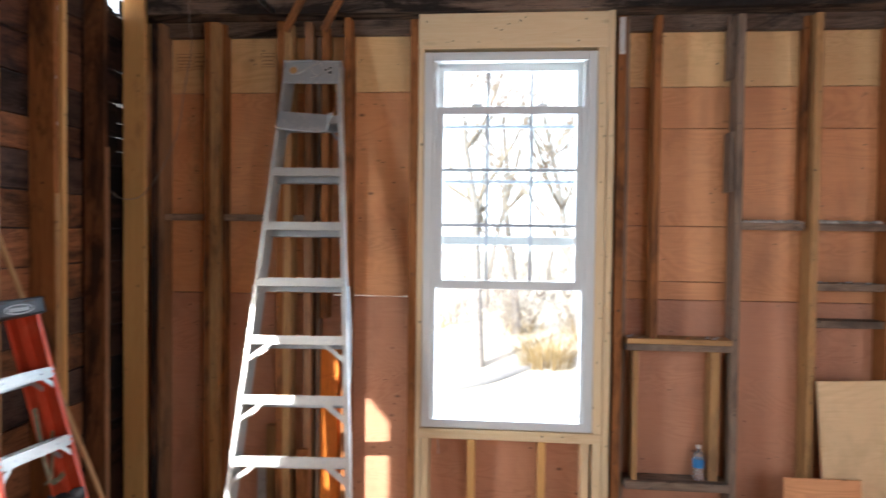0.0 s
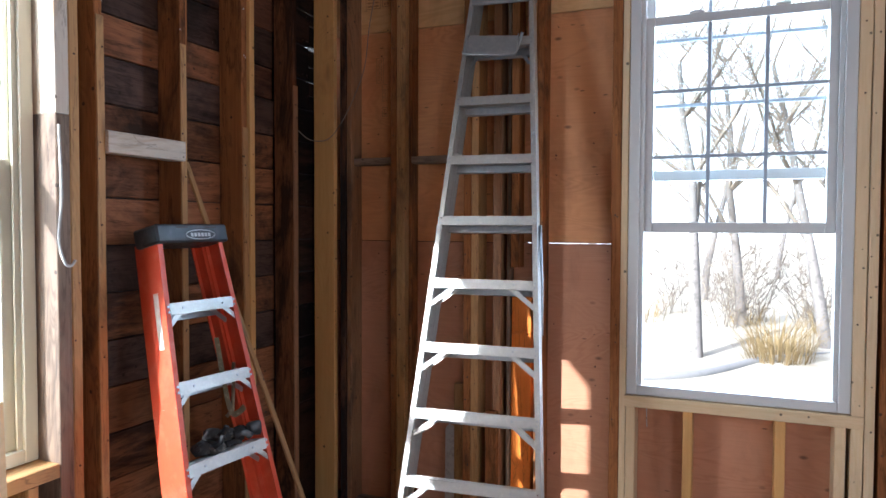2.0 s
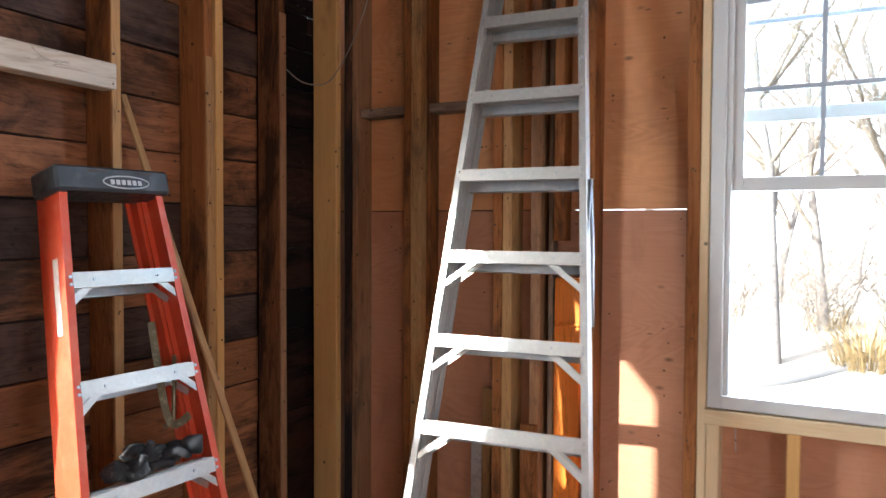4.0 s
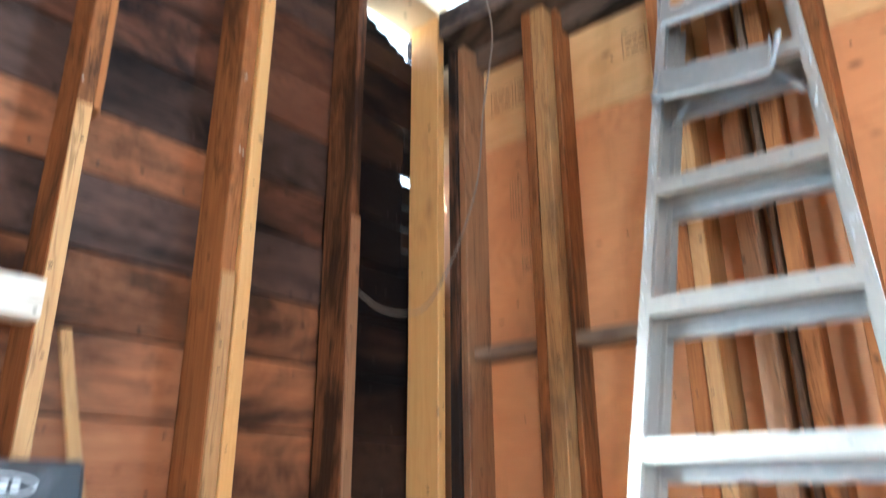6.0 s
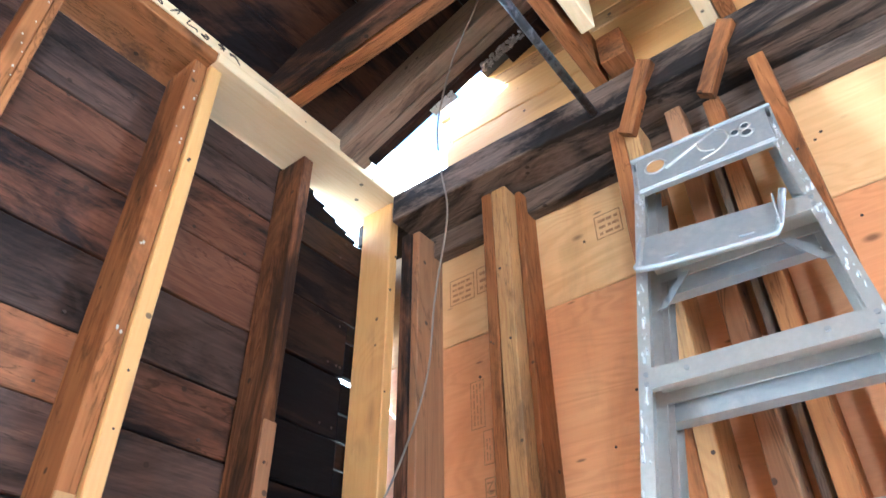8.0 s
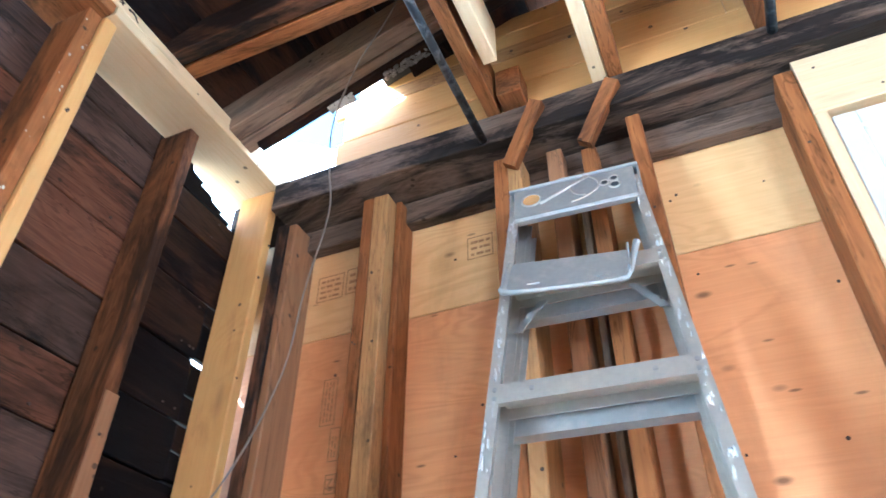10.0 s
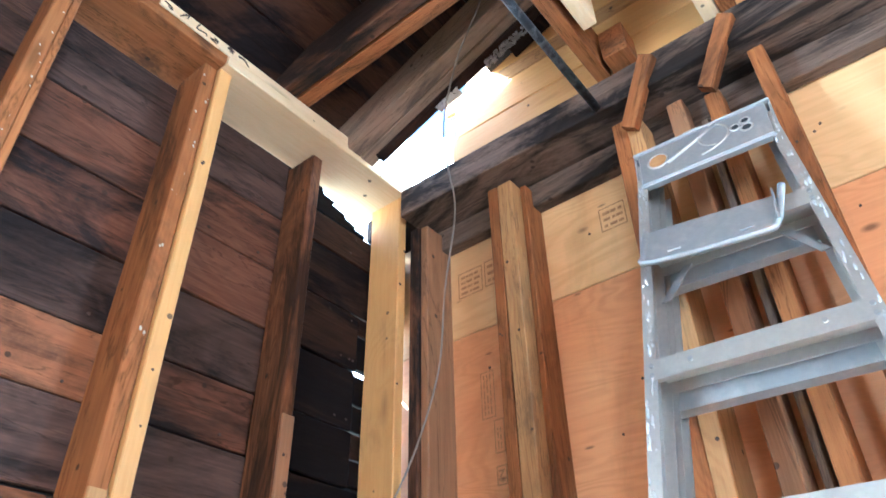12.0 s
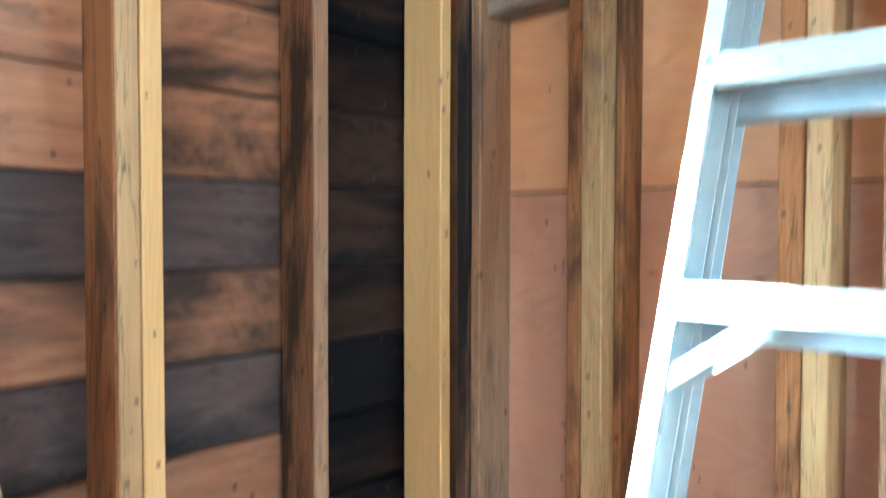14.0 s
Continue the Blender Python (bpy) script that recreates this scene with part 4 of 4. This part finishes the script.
tube(bm, [(-0.085, -0.0070, alu_len - 0.085), (0.04, -0.0070, alu_len - 0.012)], 0.005, 5)
part("pressed_rib", bm, ALU, cap)
# solid discs for the holes: dark inside painted black, one in wood colour
for x, dz, r, mt in ((-0.108, -0.062, 0.022, wood("aged", "x")), (0.104, -0.047, 0.008, BLACK), (0.080, -0.058, 0.008, BLACK), (0.104, -0.074, 0.010, BLACK)):
    bm = bmesh.new()
    tube(bm, [(x, -0.0085, alu_len + dz), (x, -0.001, alu_len + dz)], r, 16)
    part("tool_hole", bm, mt, cap)
    bm = bmesh.new()
    tube(bm, [(x + (r + 0.003) * math.cos(a * math.pi / 8), -0.0075, alu_len + dz + (r + 0.003) * math.sin(a * math.pi / 8)) for a in range(17)], 0.003, 5)
    part("hole_rim", bm, ALU, cap)
# fold-down pail shelf, askew
zs = alu_len - 0.325
m = pose(-0.012, -0.016, zs - 0.004, 82, 3, 3)
bm = bmesh.new()
block(bm, -0.145, 0.118, -0.102, 0.0, -0.002, 0.002, 0.001, m)
block(bm, 0.118, 0.122, -0.09, 0.0, 0.002, 0.022, 0.001, m)
for x in (-0.085, 0.06):
    block(bm, x - 0.014, x + 0.014, -0.092, -0.086, 0.002, 0.006, 0.001, m)
rim = [(-0.146, 0.0, 0), (-0.150, -0.08, 0), (-0.135, -0.108, 0), (0.08, -0.11, 0), (0.115, -0.092, 0), (0.130, -0.03, 0.006), (0.140, 0.004, 0.02)]
tube(bm, [m @ Vector(p) for p in smooth_path(rim, 4)], 0.0075, 8)
part("pail_shelf", bm, ALU_DULL, ladder, "bent pail shelf hanging open")
for s in (-1, 1):
    bm = extrude(bmesh.new(), [(-0.010, -0.0015), (0.010, -0.0015), (0.010, 0.0015), (-0.010, 0.0015)], (s * 0.158, 0.05, zs - 0.14), (s * 0.10, 0.05, zs - 0.055), (1, 0, 0), (0, 1, 0))
    part("shelf_brace", bm, ALU_DULL, ladder)

LEAN_R, TURN_R, TOP_R = 13.5, 84.0, (-1.998, 2.728, 1.243)
red_len = (TOP_R[2] - FLOOR) / math.cos(radians(LEAN_R))
red_foot = (TOP_R[2] - FLOOR) * math.tan(radians(LEAN_R))
red, half_r = step_ladder("fibreglass_ladder", pose(TOP_R[0] + red_foot * math.sin(radians(TURN_R)), TOP_R[1] - red_foot * math.cos(radians(TURN_R)), FLOOR, -LEAN_R, 0, TURN_R), red_len, 5, 0.3090, 0.326, 0.068, 0.085, RED,
                          "short red fibreglass step ladder folded and leaning on the wall", 1, True)
bm = bmesh.new()
block(bm, -0.186, 0.182, -0.028, 0.112, red_len - 0.072, red_len + 0.004, 0.008)
cap = part("top_cap", bm, BLACK, red, "scuffed black plastic top cap")
bm = bmesh.new()
tube(bm, [(0.03 + 0.076 * math.cos(a * math.pi / 16), -0.0285, red_len - 0.042 + 0.019 * math.sin(a * math.pi / 16)) for a in range(33)], 0.0022, 5)
for i in range(6):
    block(bm, -0.022 + i * 0.018, -0.010 + i * 0.018, -0.0295, -0.027, red_len - 0.050, red_len - 0.035, 0)
part("maker_mark", bm, GREY_MARK, cap, "worn white oval print")
# slots are solid black strips, their inner shade put into the colour
for x in (-0.06, 0.09):
    part("cap_slot", block(bmesh.new(), x - 0.03, x + 0.03, -0.0287, -0.026, red_len - 0.014, red_len - 0.008, 0.001), INK, cap)
za, zb = red_len - 0.48, red_len - 0.26
bm = bmesh.new()
bm.faces.new([bm.verts.new((-half_r(z) - 0.0012, y, z)) for y, z in ((0.030, za), (0.058, za), (0.058, zb), (0.030, zb))])
part("warning_sticker", bm, STICKER, red, "torn whitish warning sticker")


bm = bmesh.new()
run = smooth_path([(0.108, 0.072, red_len - 0.47), (0.112, 0.078, red_len - 0.60), (0.118, 0.082, red_len - 0.74), (0.132, 0.082, red_len - 0.80), (0.165, 0.078, red_len - 0.80), (0.198, 0.074, red_len - 0.785)], 6)
for p, q in zip(run, run[1:]):
    n = Vector(((q - p).z, 0, -(q - p).x)).normalized() * 0.013
    for y in (-0.0012, 0.0012):
        off = Vector((0, y, 0))
        bm.faces.new([bm.verts.new(c + off) for c in (p - n, p + n, q + n, q - n)])
part("strap", bm, WEBBING, red, "frayed olive webbing strap")

# ---- loose things ----
def work_gloves(at):
    g = thing("work_gloves", at, "crumpled black and grey work gloves on a ladder step", "gloves")
    for j, (off, turn) in enumerate((((0, 0, 0.0), 20), ((0.055, 0.02, 0.03), -15))):
        m = pose(*off, 0, 0, turn)
        bm = bmesh.new()
        blob(bm, m @ Vector((0.0, 0, 0.03)), (0.055, 0.04, 0.027), j, 0.4, 3)
        blob(bm, m @ Vector((-0.05, 0.01, 0.035)), (0.04, 0.035, 0.03), j + 5, 0.4, 2)
        glove = part("glove", bm, CLOTH_L, g)
        for f in range(4):
            y = -0.035 + 0.022 * f
            bm = tube(bmesh.new(), [m @ Vector(p) for p in smooth_path([(0.03, y, 0.035), (0.07, y * 1.1, 0.045), (0.10, y * 1.2, 0.03 - 0.01 * f)], 4)], [0.013] * 8 + [0.009], 8)
            part("finger", bm, CLOTH_D, glove)
        bm = tube(bmesh.new(), [m @ Vector(p) for p in smooth_path([(-0.02, -0.03, 0.04), (-0.01, -0.05, 0.06), (0.0, -0.055, 0.085)], 4)], 0.011, 8)
        part("thumb", bm, CLOTH_D, glove)
        bm = bmesh.new()
        tube(bm, [m @ Vector(p) for p in ((0.085, 0.0, 0.045), (0.10, 0.0, 0.05), (0.135, 0.0, 0.05), (0.14, 0.0, 0.05))], [0.022, 0.028, 0.030, 0.022], 12)
        part("cuff", bm, CLOTH_D, glove)
    return g


zst = red_len - 3 * 0.3090
mst = red.matrix_basis @ Vector((-0.05, 0.03, zst + 0.003))
work_gloves(pose(mst.x, mst.y, mst.z, 0, 0, 60))

lath = tilted("wood_lath", (-2.185, 2.922, 1.525), (-1.478, 3.100, FLOOR + 0.004), 0.028, 0.012, "aged", None, (0, 0.9, 0.1))
tagged(lath, "thin wooden lath leaning against a stud", "lath")


def cable(name, pts, r, mat, label):
    return tagged(part(name, tube(bmesh.new(), smooth_path(pts, 8), r, 6), mat), label, "cable")


cable("hanging_wire", [(-1.40, 3.66, 3.30), (-1.468, 3.70, 3.14), (-1.596, 3.74, 2.994), (-1.713, 3.82, 2.875), (-1.742, 3.87, 2.743), (-1.743, 3.90, 2.589), (-1.795, 3.91, 2.338), (-1.835, 3.93, 2.13), (-1.915, 3.945, 1.96), (-2.0, 3.94, 1.815), (-2.07, 3.92, 1.735), (-2.105, 3.80, 1.72), (-2.118, 3.70, 1.76)], 0.0028, WIRE, "thin grey cable drooping from the rafters to a stud")
cable("black_cable", [(-0.775, 0.865, 2.95), (-0.795, 0.885, 2.4), (-0.785, 0.89, 1.9), (-0.77, 0.875, 1.55), (-0.79, 0.885, 1.2), (-0.78, 0.87, 0.9), (-0.775, 0.87, 0.4), (-0.77, 0.885, -0.2), (-0.73, 0.90, FLOOR + 0.005)], 0.0056, DARK_WIRE, "dark cable hanging from a joist to the floor")
cable("torn_string", [(-2.122, 2.232, 1.60), (-2.118, 2.235, 1.35), (-2.122, 2.225, 1.2), (-2.11, 2.235, 1.12), (-2.112, 2.262, 1.10), (-2.114, 2.285, 1.12)], 0.005, PLASTER, "frayed whitish string hanging on the window stud")

panel = part("plywood_offcut", stick(bmesh.new(), (0.70, 0.012, 1.20), "x", 0), PLY_LOOSE, at=pose(-2.02, 1.60, FLOOR + 0.60, -5, 2, 90))
tagged(panel, "brown plywood offcut leaning under the west window", "panel")
sheet_a = part("plywood_offcut", stick(bmesh.new(), (0.66, 0.016, 1.25), "x", 0), PLY_LOOSE, at=pose(2.17, 4.01, FLOOR + 0.635, -5, -2.5, 0))
tagged(sheet_a, "pale plywood offcut leaning on the studs", "panel")
sheet_b = part("plywood_offcut", stick(bmesh.new(), (0.40, 0.016, 0.74), "x", 0), PLY_MID, at=pose(1.80, 3.90, FLOOR + 0.368, -6, 0, 0))
tagged(sheet_b, "small orange plywood offcut leaning on a larger one", "panel")


def water_bottle(at):
    b = thing("water_bottle", at, "half-empty clear plastic water bottle on the wall blocking", "bottle")
    prof = [(0, 0.028), (0.006, 0.032), (0.05, 0.031), (0.06, 0.029), (0.07, 0.031), (0.125, 0.031), (0.15, 0.028), (0.17, 0.014), (0.185, 0.012)]
    body = part("body", tube(bmesh.new(), [(0, 0, z) for z, r in prof], [r for z, r in prof], 20), CLEAR, b)
    part("label", tube(bmesh.new(), [(0, 0, 0.075), (0, 0, 0.125)], 0.0318, 20, False), BLUE, b, "blue paper label")
    part("lid", tube(bmesh.new(), [(0, 0, 0.186), (0, 0, 0.202)], 0.0145, 16), VINYL, b, "white screw lid")
    return b


water_bottle((1.205, 4.15, 0.130))

bm = bmesh.new()
extrude(bm, [(-1.455, FLOOR + 0.086), (-1.365, FLOOR + 0.086), (-1.362, 0.085), (-1.385, 0.098), (-1.40, 0.080), (-1.43, 0.093), (-1.452, 0.07)], (0, 4.205, 0), (0, 4.217, 0), (1, 0, 0), (0, 0, 1))
tagged(part("plasterboard_scrap", bm, PLASTER), "torn whitish plasterboard scrap standing on the sole plate", "scrap")
spl = random.Random(12)
bm = bmesh.new()
for k in range(150):
    zz, side = alu_len - 0.05 - 1.0 * spl.random() ** 1.4, spl.choice((-1, 1))
    w = spl.uniform(0.002, 0.007)
    blob(bm, (side * (half_a(zz) - spl.uniform(0.003, 0.021)), -0.0006, zz), (w * 0.5, 0.0008, w * spl.uniform(0.8, 2.4)), k, 0.6, 1)
part("paint_specks", bm, GREY_MARK, ladder, "whitish paint spatter on the rails")["kind"] = "stuff"

# stamps on the plywood: box outlines with unreadable bars
def stamp(x, z, w, h, rows, seed, upright=False):
    bm = bmesh.new()
    y0, y1 = YN - 0.0012, YN - 0.0004
    for a, b, c, d in ((0, w, 0, 0.003), (0, w, h - 0.003, h), (0, 0.003, 0, h), (w - 0.003, w, 0, h)):
        block(bm, x + a, x + b, y0, y1, z + c, z + d, 0)
    rnd = random.Random(seed)
    for r in range(rows):
        p = 0.012
        lim, zz = (h, w) if upright else (w, h)
        o = 0.008 + (zz - 0.016) * (r + 0.2) / rows
        t = (zz - 0.016) / rows * 0.4
        while p < lim - 0.02:
            q = min(p + rnd.uniform(0.008, 0.028), lim - 0.01)
            if upright:
                block(bm, x + o, x + o + t, y0, y1, z + p, z + q, 0)
            else:
                block(bm, x + p, x + q, y0, y1, z + o, z + o + t, 0)
            p = q + rnd.uniform(0.003, 0.009)
    part("ink_stamp", bm, STAMP, wall_n, "faded dark ink stamp")


stamp(-1.452, 2.560, 0.085, 0.085, 3, 1)
stamp(-1.995, 2.545, 0.10, 0.10, 4, 2)
stamp(-1.885, 2.55, 0.115, 0.10, 3, 3)
stamp(-1.925, 2.10, 0.05, 0.15, 3, 4, True)
stamp(-1.885, 1.99, 0.035, 0.10, 2, 6, True)
stamp(-1.885, 1.90, 0.035, 0.055, 0, 5)
digit = bpy.data.curves.new("stamped_digit", "FONT")
digit.body, digit.size, digit.align_x, digit.align_y = "2", 0.05, "CENTER", "CENTER"
digit.materials.append(STAMP)
mark = new("stamped_digit", digit)
mark.matrix_basis = pose(-1.8675, YN - 0.0013, 1.9275, 90, 180, 0)
mark.parent = wall_n

# ---- outdoors ----
GZ = -1.1
ground = bmesh.new()
R = [0, 6, 10, 14, 20, 30, 60, 150, 600, 3000]
rings = []
for r in R:
    row = []
    for k in range(48):
        a = 2 * math.pi * k / 48
        x, y = r * math.cos(a), 4 + r * math.sin(a)
        hgt = 0 if r < 8 or r > 200 else 0.35 * noise.noise(Vector((x * 0.08, y * 0.08, 0)))
        row.append(ground.verts.new((x, y, GZ + hgt)))
    rings.append(row)
for a, b in zip(rings, rings[1:]):
    for k in range(48):
        ground.faces.new((a[k], a[(k + 1) % 48], b[(k + 1) % 48], b[k]))
bmesh.ops.remove_doubles(ground, verts=ground.verts, dist=0.001)
tagged(part("ground", ground, GROUND), "pale frosty winter ground outside", "ground", kind="structure")
bm = bmesh.new()
arc = [(90 * math.cos(radians(a)), 90 * math.sin(radians(a))) for a in range(40, 206, 5)]
lo, hi = [bm.verts.new((x, y, -3)) for x, y in arc], [bm.verts.new((x * 0.7, y * 0.7, 62)) for x, y in arc]
for i in range(len(arc) - 1):
    bm.faces.new((lo[i], lo[i + 1], hi[i + 1], hi[i]))
tagged(part("backdrop", bm, HAZE), "pale hazy winter sky beyond the trees", "sky", kind="structure")
edging = part("kerb", tube(bmesh.new(), smooth_path([(-4, 10.4, GZ + 0.02), (-0.75, 11.6, GZ + 0.03), (0.95, 13.8, GZ + 0.05), (4, 15.6, GZ + 0.05), (9, 17, GZ + 0.05)], 10), 0.09, 6), STONE)
tagged(edging, "dark edging along the pale drive", "kerb", kind="structure")


def bare_tree(at, height, seed, spread=0.5):
    rnd = random.Random(seed)
    t = thing("bare_tree", at, "leafless grey winter tree", "tree", "bare trees")
    trunk, crown = bmesh.new(), bmesh.new()

    def limb(bm, p, d, length, r, depth):
        pts, rs = [p], [r]
        n = 5
        for i in range(n):
            d = (d + Vector((rnd.uniform(-1, 1), rnd.uniform(-1, 1), rnd.uniform(-0.4, 0.7))) * 0.16).normalized()
            p = p + d * length / n
            pts.append(p)
            rs.append(r * (1 - 0.65 * (i + 1) / n))
        tube(bm, pts, rs, 7 if depth == 0 else 4, False)
        if depth < 4:
            for i in range(rnd.randint(3, 5) if depth else 9):
                k = rnd.randint(2, n) if depth else rnd.choice((2, 3, 3, 4, 4, 5))
                a = rnd.uniform(0, 2 * math.pi)
                side = Vector((math.cos(a), math.sin(a), rnd.uniform(0.1, 0.9)))
                limb(crown, pts[k], (d * 0.5 + side * (0.5 + spread)).normalized(), length * rnd.uniform(0.38, 0.6), max(rs[k] * 0.6, 0.006), depth + 1)

    limb(trunk, Vector((0, 0, -0.1)), Vector((rnd.uniform(-0.12, 0.0), 0, 1)), height * 0.62, height * 0.0135, 0)
    part("trunk", trunk, BARK, t)
    part("crown", crown, TWIG, t)
    return t


main = bare_tree((-0.45, 13.4, GZ), 9.0, 11)
other = bare_tree((2.6, 18.0, GZ), 9.5, 5)
third = bare_tree((-3.6, 21, GZ), 9, 8, 0.7)
for x, y, turn in ((1.75, 14.8, 70), (2.35, 13.9, 200), (0.35, 17.0, 130)):
    copy_thing(main, pose(x, y, GZ - 0.1, 0, 0, turn))
rnd = random.Random(4)
for i in range(20):
    src = (main, other, third)[i % 3]
    a = rnd.uniform(-0.85, 0.85)
    r = rnd.uniform(17, 45)
    copy_thing(src, pose(0.2 + r * math.sin(a), 4 + r * math.cos(a), GZ - 0.1, 0, 0, rnd.uniform(0, 360)))


def bare_shrub(at, seed):
    rnd = random.Random(seed)
    sh = bmesh.new()
    for i in range(17):
        a, lean = rnd.uniform(0, 6.283), rnd.uniform(0.1, 0.7)
        p = Vector((rnd.uniform(-0.35, 0.35), rnd.uniform(-0.35, 0.35), -0.05))
        d = Vector((math.cos(a) * lean, math.sin(a) * lean, 1)).normalized()
        n = rnd.uniform(1.2, 3.0)
        pts = [p + d * n * t + Vector((0, 0, -0.25 * lean * t * t * n)) + Vector((rnd.uniform(-1, 1), rnd.uniform(-1, 1), 0)) * 0.05 * t for t in (0, 0.3, 0.6, 1.0)]
        tube(sh, pts, [0.013, 0.010, 0.007, 0.003], 3, False)
        for j in range(9):
            k = rnd.choice((1, 2, 2, 3))
            b = rnd.uniform(0, 6.283)
            q = pts[k]
            e = q + Vector((math.cos(b), math.sin(b), rnd.uniform(0.2, 1.2))).normalized() * rnd.uniform(0.3, 0.9)
            tube(sh, [q, (q + e) / 2 + Vector((0, 0, 0.04)), e], [0.007, 0.005, 0.002], 3, False)
    t = thing("bare_shrub", at, "tangled leafless brown shrub", "shrub", "bare shrubs")
    part("twig_mass", sh, TWIG, t)["kind"] = "stuff"
    return t


shrubs = [bare_shrub((0.4, 17.5, GZ), 1), bare_shrub((1.9, 17.0, GZ), 2), bare_shrub((-1.2, 18.5, GZ), 3)]
rnd = random.Random(9)
for i in range(16):
    a, r = rnd.uniform(-0.5, 0.5), rnd.uniform(12.5, 28)
    copy_thing(shrubs[i % 3], pose(0.3 + r * math.sin(a), 4 + r * math.cos(a), GZ - 0.05, 0, 0, rnd.uniform(0, 360)))


def dry_clump(at, radius, n, seed, label="clump of dry straw-coloured grass and twigs"):
    rnd = random.Random(seed)
    bm = bmesh.new()
    for i in range(n):
        a, r = rnd.uniform(0, 6.283), radius * rnd.random() ** 0.6 * 0.6
        p = Vector((r * math.cos(a), r * math.sin(a), 0))
        h = rnd.uniform(0.4, 1.1)
        d = Vector((math.cos(a) * rnd.uniform(0, 0.9), math.sin(a) * rnd.uniform(0, 0.9), 1)).normalized()
        q = p + d * h * 0.6
        e = q + (d + Vector((math.cos(a) * 0.6, math.sin(a) * 0.6, -0.25))).normalized() * h * 0.5
        w = Vector((-d.y, d.x, 0)).normalized() * rnd.uniform(0.004, 0.009)
        v = [bm.verts.new(c) for c in (p - w, p + w, q + w, q - w, e)]
        bm.faces.new(v[:4])
        bm.faces.new((v[3], v[2], v[4]))
    return tagged(part("dry_grass", bm, STRAW, at=at), label, "grass", kind="stuff")


for x, y, r, n, s in ((0.85, 13.6, 0.9, 420, 1), (2.0, 15.8, 0.9, 90, 2), (0.5, 17.5, 0.8, 90, 3), (3.2, 16.0, 0.9, 160, 4), (-1.9, 17.2, 1.0, 120, 5), (4.4, 19, 1.1, 200, 6)):
    dry_clump((x, y, GZ), r, n, s)
